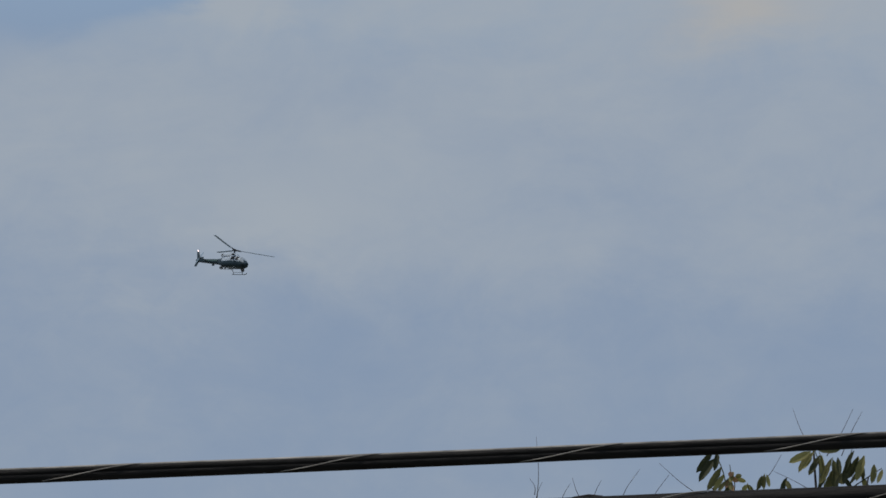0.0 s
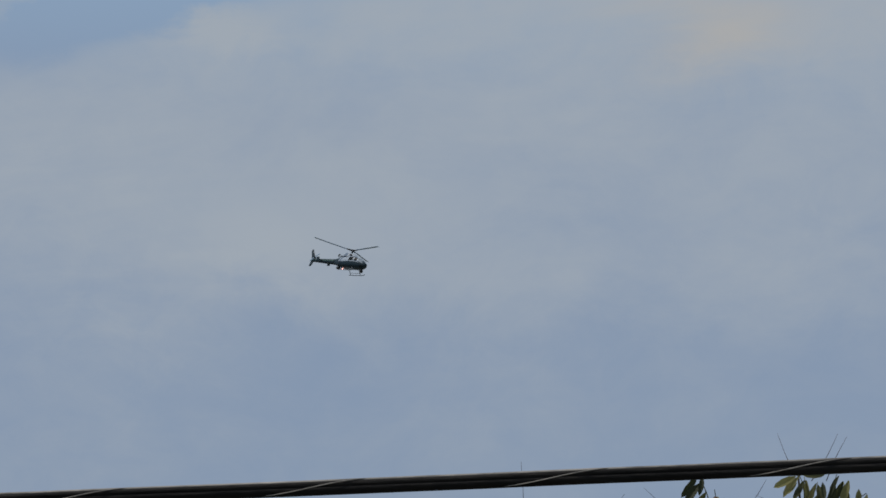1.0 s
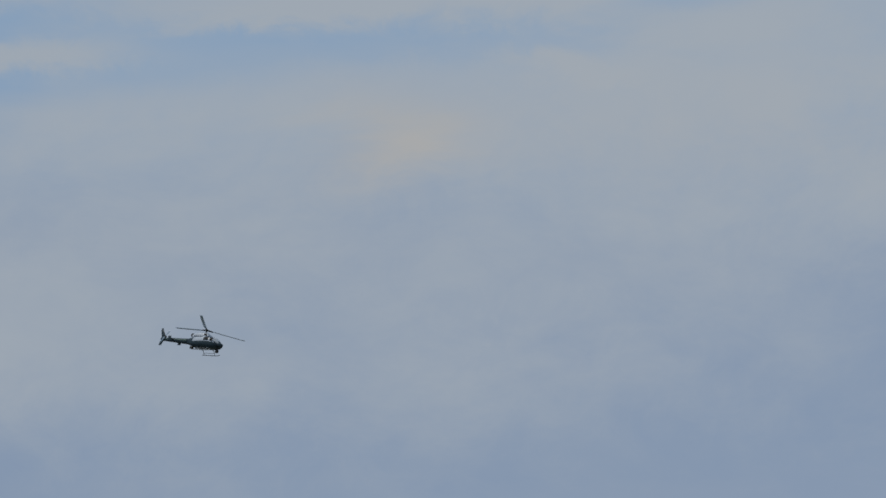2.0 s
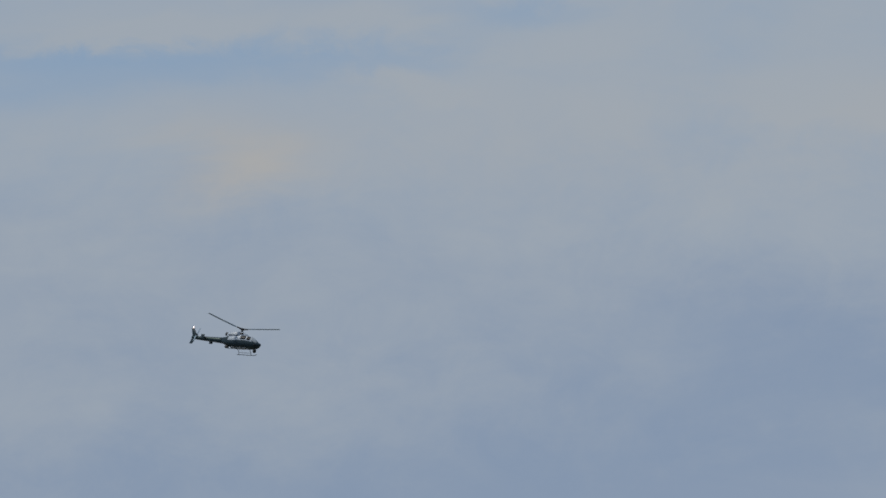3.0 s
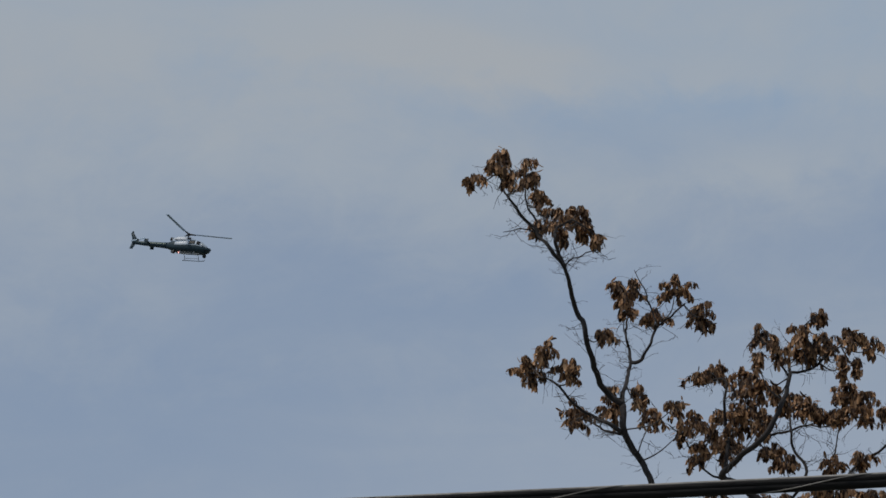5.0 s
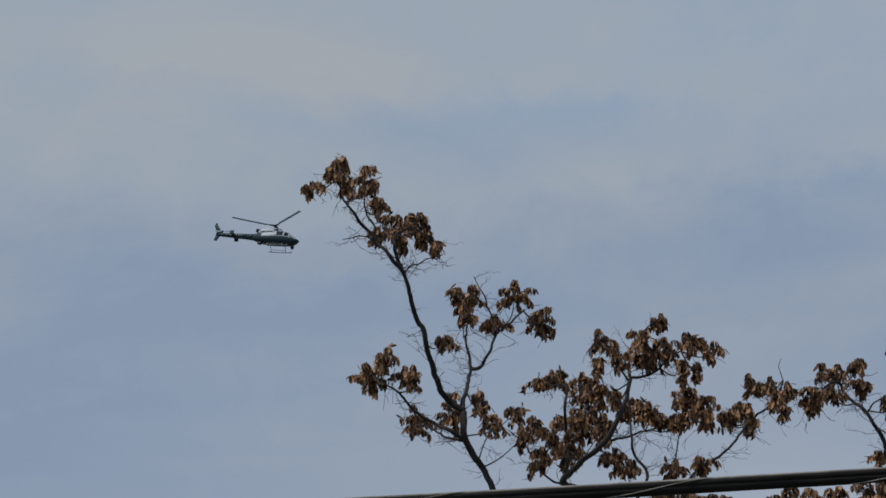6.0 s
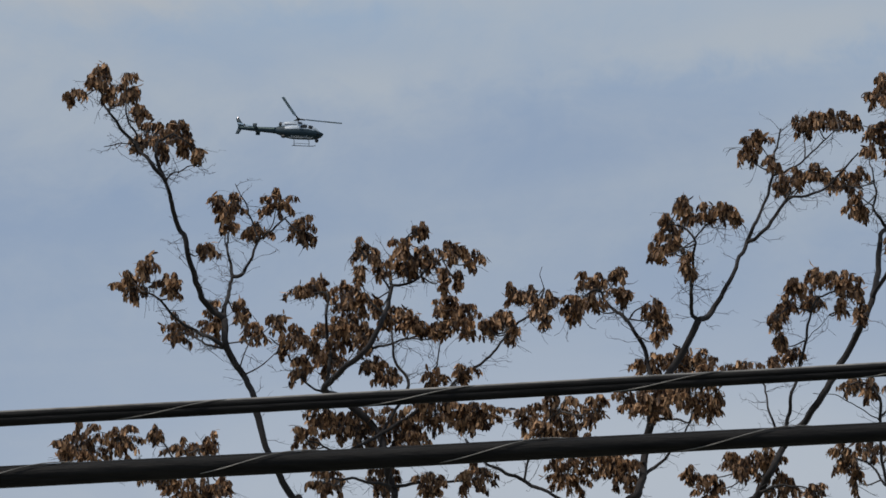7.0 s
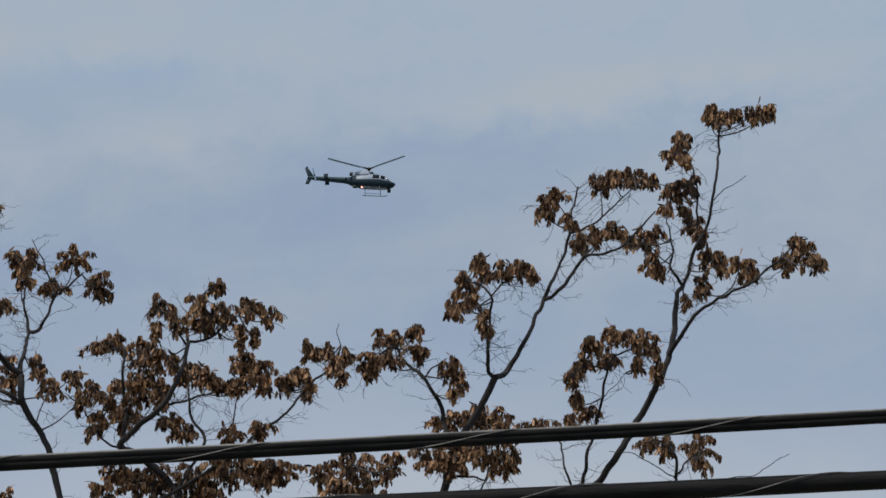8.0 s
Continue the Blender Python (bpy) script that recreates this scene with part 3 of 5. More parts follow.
BUNCHES = [
    ((-0.97, 71.17, 13.18), 0.18, 0.15), ((-0.60, 71.44, 13.17), 0.14, 0.08), ((-0.48, 71.10, 13.02), 0.13, 0.08), ((-0.07, 72.00, 13.15), 0.11, 0.09),
    ((0.18, 71.10, 13.05), 0.14, 0.08), ((-0.89, 71.33, 12.67), 0.27, 0.16), ((-0.40, 71.29, 12.57), 0.27, 0.20), ((-0.09, 71.12, 12.69), 0.27, 0.18),
    ((0.32, 71.13, 12.71), 0.22, 0.13), ((-1.17, 70.79, 12.44), 0.11, 0.13), ((-0.69, 71.11, 12.57), 0.23, 0.17), ((-0.97, 70.67, 12.07), 0.18, 0.15),
    ((-0.50, 71.16, 12.14), 0.16, 0.15), ((-1.22, 70.91, 13.06), 0.11, 0.11), ((-1.03, 70.91, 12.67), 0.13, 0.11), ((0.18, 71.20, 12.67), 0.18, 0.13),
    ((-0.26, 70.98, 12.42), 0.14, 0.10), ((-0.12, 70.95, 12.07), 0.16, 0.13), ((0.28, 71.26, 12.17), 0.18, 0.14), ((-0.67, 70.61, 14.02), 0.13, 0.11),
    ((-0.71, 70.06, 13.73), 0.05, 0.08), ((-0.36, 70.40, 13.99), 0.13, 0.14), ((-0.21, 70.87, 14.23), 0.09, 0.07), ((-0.53, 70.27, 13.82), 0.10, 0.12),
    ((-0.31, 70.45, 13.85), 0.11, 0.11), ((-0.14, 70.45, 13.92), 0.16, 0.14), ((0.08, 70.19, 13.95), 0.11, 0.10), ((0.26, 70.65, 13.95), 0.12, 0.08),
    ((0.01, 70.26, 13.72), 0.05, 0.12), ((0.13, 70.39, 13.74), 0.04, 0.09), ((-1.23, 71.19, 13.77), 0.12, 0.06), ((-1.06, 71.40, 13.84), 0.13, 0.08),
    ((-0.85, 71.08, 13.74), 0.12, 0.10), ((-0.70, 70.65, 13.62), 0.12, 0.12), ((-0.81, 71.39, 13.56), 0.17, 0.17), ((-0.67, 70.59, 13.27), 0.12, 0.16),
    ((-0.88, 71.32, 13.40), 0.14, 0.16), ((-1.06, 71.53, 13.51), 0.05, 0.06), ((-1.22, 70.32, 13.24), 0.09, 0.11), ((-1.10, 70.91, 13.26), 0.06, 0.05),
    ((-0.56, 70.57, 13.55), 0.07, 0.08), ((-0.41, 71.79, 13.65), 0.09, 0.11), ((-0.50, 70.83, 13.47), 0.08, 0.06), ((-0.26, 71.53, 13.56), 0.14, 0.10),
    ((-0.14, 71.71, 13.54), 0.10, 0.07), ((0.01, 71.57, 13.69), 0.15, 0.11), ((0.16, 71.77, 13.68), 0.17, 0.16), ((-0.01, 71.49, 13.50), 0.12, 0.08),
    ((0.21, 71.94, 13.58), 0.08, 0.10), ((0.38, 71.88, 13.60), 0.09, 0.05), ((0.51, 72.10, 13.68), 0.08, 0.06), ((0.61, 71.93, 13.87), 0.10, 0.10),
    ((0.74, 72.17, 13.91), 0.08, 0.06), ((0.80, 71.46, 13.69), 0.08, 0.09), ((0.93, 71.74, 13.81), 0.08, 0.07), ((0.88, 72.11, 13.68), 0.06, 0.07),
    ((0.39, 71.79, 13.57), 0.10, 0.07), ((0.59, 71.72, 13.52), 0.07, 0.11), ((0.52, 72.09, 13.70), 0.08, 0.06),
]
bare_tree(BOUGHS, BUNCHES, 98, "spreading dark-barked tree with a dense crown of withered brown leaves")
# tree c
BOUGHS = [
    ("trunk", 0.0527, 0.0406, [(1.00, 69.60, -0.10), (1.19, 69.60, 5.14), (1.32, 69.60, 9.14), (1.46, 69.50, 11.43), (1.62, 69.38, 11.78), (1.67, 69.57, 12.06), (1.72, 69.55, 12.36), (1.77, 69.38, 12.58), (1.89, 69.57, 12.82), (2.02, 69.55, 13.03), (2.13, 69.50, 13.24)]),
    ("limb", 0.0192, 0.0072, [(2.13, 69.50, 13.24), (2.08, 69.51, 13.31), (2.06, 69.29, 13.42), (2.08, 69.44, 13.61), (2.10, 69.38, 13.77), (2.10, 69.17, 13.87), (1.98, 69.31, 14.01), (1.88, 69.20, 14.02)]),
    ("limb", 0.0086, 0.0045, [(2.10, 69.20, 13.88), (2.21, 69.22, 14.02), (2.35, 69.00, 14.03)]),
    ("limb", 0.0321, 0.0203, [(2.13, 69.50, 13.24), (2.26, 69.78, 13.39), (2.40, 69.73, 13.62), (2.56, 70.00, 14.01)]),
    ("limb", 0.0214, 0.0081, [(2.56, 70.00, 14.01), (2.62, 69.95, 14.13), (2.70, 70.20, 14.32), (2.76, 70.25, 14.52), (2.79, 70.15, 14.66), (2.83, 70.41, 14.90), (2.86, 70.40, 15.05)]),
    ("limb", 0.0171, 0.0072, [(2.56, 70.00, 14.01), (2.66, 69.81, 14.04), (2.79, 69.93, 14.20), (2.90, 69.84, 14.34), (3.05, 69.59, 14.31), (3.20, 69.71, 14.40), (3.34, 69.62, 14.53), (3.49, 69.50, 14.66)]),
    ("limb", 0.0086, 0.0045, [(2.89, 69.60, 14.30), (2.98, 69.40, 14.38), (3.10, 69.40, 14.50)]),
    ("limb", 0.0107, 0.0045, [(2.78, 70.20, 14.60), (2.95, 70.24, 14.68), (3.13, 69.97, 14.79), (3.30, 70.00, 14.95)]),
    ("limb", 0.0192, 0.0081, [(1.75, 69.50, 12.67), (1.69, 69.69, 13.03), (1.59, 69.57, 13.19), (1.52, 69.74, 13.32), (1.38, 69.94, 13.48), (1.29, 69.82, 13.56), (1.17, 70.00, 13.54)]),
    ("limb", 0.0086, 0.0045, [(1.54, 69.80, 13.30), (1.64, 70.01, 13.42), (1.75, 70.00, 13.49)]),
    ("limb", 0.0128, 0.0054, [(1.72, 69.50, 12.36), (1.80, 69.49, 12.43), (1.95, 69.22, 12.37), (2.02, 69.04, 12.33), (2.07, 69.00, 12.48)]),
    ("limb", 0.0171, 0.0068, [(1.65, 69.50, 11.93), (1.80, 69.78, 12.09), (1.92, 69.73, 12.21), (2.09, 70.00, 12.51)]),
    ("limb", 0.0214, 0.0113, [(1.53, 69.50, 11.57), (1.01, 69.20, 11.68), (0.68, 69.21, 11.85), (0.46, 69.01, 11.92), (0.32, 68.66, 11.96), (0.19, 68.60, 12.11)]),
    ("limb", 0.0094, 0.0045, [(0.68, 69.00, 11.82), (0.73, 68.92, 12.10), (0.80, 68.98, 12.28), (0.96, 68.80, 12.39)]),
    ("limb", 0.0128, 0.0054, [(1.67, 69.50, 12.05), (1.40, 69.92, 12.06), (1.12, 70.50, 12.10)]),
]
BUNCHES = [
    ((1.74, 69.70, 12.90), 0.16, 0.08), ((2.09, 69.78, 12.94), 0.20, 0.12), ((1.62, 69.27, 12.54), 0.26, 0.15), ((2.08, 68.78, 12.50), 0.24, 0.17),
    ((2.23, 68.96, 12.42), 0.12, 0.10), ((2.45, 68.75, 12.72), 0.17, 0.07), ((0.70, 68.89, 12.34), 0.15, 0.13), ((0.97, 69.12, 12.43), 0.22, 0.14),
    ((1.25, 68.68, 12.36), 0.10, 0.13), ((1.07, 70.16, 12.05), 0.22, 0.19), ((1.40, 69.60, 12.07), 0.18, 0.17), ((1.54, 69.52, 11.95), 0.15, 0.17),
    ((1.97, 69.76, 12.95), 0.13, 0.10), ((1.90, 69.36, 12.64), 0.18, 0.13), ((1.76, 69.30, 12.48), 0.17, 0.12), ((2.18, 68.72, 12.67), 0.12, 0.09),
    ((1.01, 69.21, 12.29), 0.16, 0.10), ((1.22, 70.21, 12.30), 0.14, 0.10), ((0.82, 68.76, 12.19), 0.12, 0.08), ((2.65, 70.10, 14.88), 0.13, 0.10),
    ((2.55, 69.94, 14.73), 0.08, 0.09), ((2.78, 69.97, 14.66), 0.09, 0.07), ((2.86, 69.64, 14.43), 0.09, 0.13), ((2.96, 69.16, 14.39), 0.08, 0.08),
    ((3.08, 69.08, 14.43), 0.09, 0.08), ((3.14, 69.99, 15.03), 0.13, 0.07), ((3.04, 70.22, 15.02), 0.09, 0.10), ((3.33, 70.35, 15.12), 0.10, 0.10),
    ((1.97, 68.98, 14.13), 0.09, 0.06), ((1.86, 69.22, 14.01), 0.09, 0.09), ((1.82, 69.39, 13.85), 0.09, 0.11), ((1.93, 69.22, 13.87), 0.08, 0.11),
    ((2.06, 69.65, 14.14), 0.09, 0.09), ((2.19, 69.20, 14.08), 0.11, 0.08), ((2.31, 68.82, 14.04), 0.10, 0.07), ((2.41, 68.94, 14.00), 0.06, 0.06),
    ((2.02, 69.08, 13.65), 0.05, 0.09), ((2.06, 69.39, 13.61), 0.04, 0.06), ((1.78, 69.02, 13.71), 0.07, 0.05), ((1.19, 70.16, 13.69), 0.09, 0.07),
    ((1.31, 70.05, 13.65), 0.09, 0.07), ((1.47, 69.84, 13.68), 0.09, 0.08), ((1.49, 69.57, 13.47), 0.11, 0.07), ((1.12, 69.83, 13.44), 0.13, 0.09),
    ((1.07, 69.82, 13.34), 0.07, 0.05), ((1.26, 69.72, 13.42), 0.09, 0.05), ((1.78, 69.81, 13.37), 0.11, 0.09), ((1.86, 70.26, 13.33), 0.06, 0.09),
    ((1.77, 69.42, 13.09), 0.04, 0.05),
]
bare_tree(BOUGHS, BUNCHES, 99, "forked dark-barked tree with hanging bunches of withered brown leaves")
# tree d
BOUGHS = [
    ("trunk", 0.0492, 0.0361, [(2.20, 71.00, -0.10), (2.36, 71.00, 5.24), (2.42, 71.00, 9.31), (2.52, 71.00, 11.64), (2.67, 71.05, 11.99), (2.79, 70.88, 12.21), (2.90, 71.07, 12.43), (3.06, 71.05, 12.61), (3.24, 70.88, 12.86), (3.41, 71.07, 13.16), (3.50, 71.04, 13.35), (3.58, 70.88, 13.48), (3.67, 71.00, 13.68)]),
    ("limb", 0.0342, 0.0226, [(3.67, 71.00, 13.68), (3.73, 71.27, 14.05), (3.76, 71.45, 14.30), (3.82, 71.60, 14.40)]),
    ("limb", 0.0214, 0.0099, [(3.82, 71.60, 14.40), (3.89, 71.62, 14.63), (3.96, 71.63, 14.79), (4.04, 71.89, 14.99), (4.09, 71.79, 15.21), (4.12, 71.81, 15.46), (4.16, 72.06, 15.71), (4.17, 72.00, 15.84)]),
    ("limb", 0.0150, 0.0054, [(3.82, 71.60, 14.40), (3.72, 71.45, 14.51), (3.69, 71.08, 14.63), (3.67, 71.00, 14.83)]),
    ("limb", 0.0107, 0.0045, [(3.98, 72.00, 14.86), (3.95, 71.94, 15.28), (3.90, 71.78, 15.50), (3.84, 71.60, 15.59)]),
    ("limb", 0.0192, 0.0072, [(3.67, 71.00, 13.68), (3.78, 70.80, 13.90), (3.89, 70.79, 14.04), (4.02, 70.81, 14.12), (4.19, 70.50, 14.18), (4.34, 70.49, 14.23), (4.48, 70.51, 14.36), (4.60, 70.30, 14.43)]),
    ("limb", 0.0051, 0.0023, [(4.08, 71.60, 15.17), (4.20, 71.30, 15.22), (4.34, 71.20, 15.30)]),
    ("limb", 0.0235, 0.0099, [(2.90, 71.00, 12.42), (2.91, 70.83, 12.59), (2.95, 70.65, 12.79), (3.00, 70.72, 12.97), (3.06, 70.43, 13.25), (3.10, 70.25, 13.45), (3.16, 70.20, 13.57)]),
    ("limb", 0.0086, 0.0045, [(3.10, 70.20, 13.44), (2.93, 70.21, 13.48), (2.80, 70.00, 13.35)]),
    ("limb", 0.0086, 0.0045, [(3.17, 70.30, 13.59), (3.34, 70.23, 13.63), (3.49, 70.40, 13.53)]),
    ("limb", 0.0120, 0.0054, [(2.86, 71.00, 12.49), (2.77, 70.98, 12.75), (2.73, 71.27, 13.00), (2.66, 71.30, 13.12)]),
    ("limb", 0.0150, 0.0059, [(2.79, 71.00, 12.22), (2.70, 71.24, 12.19), (2.61, 71.50, 12.30)]),
    ("limb", 0.0128, 0.0054, [(2.69, 71.00, 12.01), (2.87, 70.79, 12.05), (3.13, 70.60, 11.98)]),
    ("limb", 0.0043, 0.0023, [(3.05, 70.20, 13.21), (3.17, 70.21, 13.31), (3.25, 70.00, 13.37)]),
]
BUNCHES = [
    ((2.62, 71.13, 12.25), 0.18, 0.13), ((2.87, 71.09, 12.08), 0.18, 0.13), ((3.14, 70.65, 11.97), 0.11, 0.09), ((2.13, 71.84, 12.29), 0.08, 0.09),
    ((2.28, 71.43, 12.09), 0.14, 0.14), ((2.50, 71.78, 12.39), 0.10, 0.09), ((2.76, 71.03, 12.30), 0.13, 0.11), ((3.55, 72.05, 15.41), 0.10, 0.07),
    ((4.08, 72.17, 16.02), 0.08, 0.13), ((4.17, 72.00, 15.95), 0.07, 0.08), ((4.28, 71.72, 15.92), 0.11, 0.08), ((4.45, 71.80, 15.95), 0.11, 0.08),
    ((4.60, 72.26, 16.07), 0.07, 0.06), ((3.82, 71.88, 15.74), 0.09, 0.10), ((3.75, 71.90, 15.62), 0.11, 0.10), ((3.84, 71.59, 15.51), 0.06, 0.07),
    ((3.77, 72.05, 15.30), 0.15, 0.12), ((3.90, 72.08, 15.38), 0.10, 0.07), ((3.65, 71.10, 14.99), 0.07, 0.06), ((3.93, 72.20, 15.05), 0.12, 0.09),
    ((3.98, 71.76, 14.87), 0.09, 0.09), ((3.87, 72.07, 15.13), 0.06, 0.06), ((4.03, 71.76, 14.67), 0.08, 0.10), ((4.13, 71.46, 14.57), 0.10, 0.08),
    ((4.26, 70.79, 14.42), 0.13, 0.11), ((4.36, 70.82, 14.36), 0.06, 0.06), ((3.93, 70.51, 14.20), 0.07, 0.11), ((3.85, 71.74, 14.29), 0.04, 0.06),
    ((4.64, 70.62, 14.44), 0.12, 0.08), ((4.77, 70.42, 14.48), 0.12, 0.11), ((4.88, 69.98, 14.31), 0.10, 0.07), ((4.71, 70.58, 14.61), 0.05, 0.06),
    ((3.30, 70.77, 14.66), 0.06, 0.07), ((3.47, 71.38, 14.77), 0.13, 0.11), ((3.56, 71.15, 14.78), 0.07, 0.06), ((3.53, 70.99, 14.48), 0.10, 0.10),
    ((3.58, 71.22, 14.45), 0.07, 0.06), ((2.96, 70.30, 13.65), 0.12, 0.10), ((2.88, 70.22, 13.49), 0.11, 0.11), ((2.81, 70.17, 13.34), 0.08, 0.07),
    ((3.16, 70.59, 13.77), 0.13, 0.11), ((3.31, 70.03, 13.68), 0.13, 0.10), ((3.44, 69.95, 13.59), 0.10, 0.09), ((3.53, 70.70, 13.55), 0.07, 0.16),
    ((3.35, 69.99, 13.45), 0.07, 0.10), ((3.13, 70.48, 13.56), 0.10, 0.08), ((2.84, 70.22, 13.18), 0.06, 0.09), ((2.96, 70.82, 13.16), 0.10, 0.07),
    ((2.84, 71.49, 13.21), 0.07, 0.04),
]
bare_tree(BOUGHS, BUNCHES, 100, "tall dark-barked tree with widely spaced bunches of withered brown leaves")
# tree e
BOUGHS = [
    ("trunk", 0.0211, 0.0135, [(3.90, 68.00, -0.10), (3.91, 68.00, 5.03), (3.71, 68.00, 8.94), (3.63, 68.00, 11.17), (3.60, 68.07, 11.65), (3.57, 68.05, 11.97), (3.55, 68.00, 12.18)]),
    ("limb", 0.0128, 0.0054, [(3.55, 68.00, 12.18), (3.54, 67.85, 12.35), (3.43, 67.98, 12.48), (3.31, 67.80, 12.44)]),
    ("limb", 0.0107, 0.0045, [(3.55, 68.00, 12.18), (3.65, 68.21, 12.34), (3.77, 68.20, 12.46)]),
    ("limb", 0.0060, 0.0027, [(3.55, 68.00, 12.16), (3.46, 67.81, 12.20), (3.23, 67.58, 12.29), (3.00, 67.50, 12.31)]),
    ("limb", 0.0107, 0.0045, [(3.59, 68.00, 11.64), (3.48, 68.07, 11.83), (3.29, 68.00, 11.87)]),
    ("limb", 0.0086, 0.0036, [(3.59, 68.00, 11.64), (3.71, 68.15, 11.80), (3.87, 68.08, 11.93), (4.02, 68.30, 12.03)]),
    ("limb", 0.0068, 0.0027, [(3.58, 68.00, 11.82), (3.95, 68.15, 12.18), (4.22, 68.08, 12.23), (4.51, 68.30, 12.43)]),
]
BUNCHES = [
    ((3.34, 68.10, 12.47), 0.13, 0.07), ((3.48, 67.96, 12.42), 0.08, 0.09), ((3.78, 68.47, 12.45), 0.17, 0.18), ((3.24, 67.79, 11.83), 0.13, 0.12),
    ((3.48, 68.17, 11.95), 0.15, 0.07), ((3.35, 67.92, 11.67), 0.05, 0.15), ((3.77, 68.38, 11.94), 0.14, 0.09), ((3.98, 68.40, 11.98), 0.11, 0.07),
    ((3.70, 68.10, 11.73), 0.09, 0.10), ((3.89, 68.14, 11.70), 0.09, 0.09),
]
bare_tree(BOUGHS, BUNCHES, 101, "thin young tree with a few bunches of withered brown leaves")
# tree f
BOUGHS = [
    ("trunk", 0.0316, 0.0226, [(-2.30, 73.00, -0.10), (-2.09, 73.00, 5.34), (-1.94, 73.00, 9.50), (-1.79, 73.00, 11.88), (-1.89, 72.90, 12.14), (-2.03, 73.00, 12.27)]),
    ("limb", 0.0171, 0.0063, [(-2.03, 73.00, 12.27), (-2.28, 73.02, 12.33), (-2.52, 72.76, 12.39), (-2.69, 72.62, 12.54), (-2.84, 72.60, 12.69)]),
    ("limb", 0.0128, 0.0054, [(-2.03, 73.00, 12.27), (-2.20, 73.21, 12.45), (-2.40, 73.31, 12.72), (-2.51, 73.40, 12.86)]),
    ("limb", 0.0128, 0.0054, [(-2.03, 73.00, 12.27), (-2.07, 73.28, 12.51), (-2.15, 73.40, 12.76)]),
    ("limb", 0.0107, 0.0045, [(-2.51, 72.60, 12.36), (-2.86, 72.35, 12.48), (-3.10, 72.41, 12.63), (-3.29, 72.20, 12.55)]),
]
BUNCHES = [
    ((-3.10, 72.08, 12.59), 0.24, 0.19), ((-2.78, 72.28, 12.65), 0.18, 0.16), ((-3.26, 72.31, 12.57), 0.10, 0.12), ((-2.52, 73.39, 12.87), 0.07, 0.09),
    ((-2.26, 73.66, 12.80), 0.21, 0.08), ((-2.05, 73.48, 12.80), 0.11, 0.10), ((-2.42, 72.61, 12.37), 0.23, 0.08), ((-2.16, 72.91, 12.30), 0.26, 0.11),
    ((-1.94, 73.30, 12.41), 0.11, 0.10),
]
bare_tree(BOUGHS, BUNCHES, 102, "low thin tree with spreading twigs and withered brown leaves")


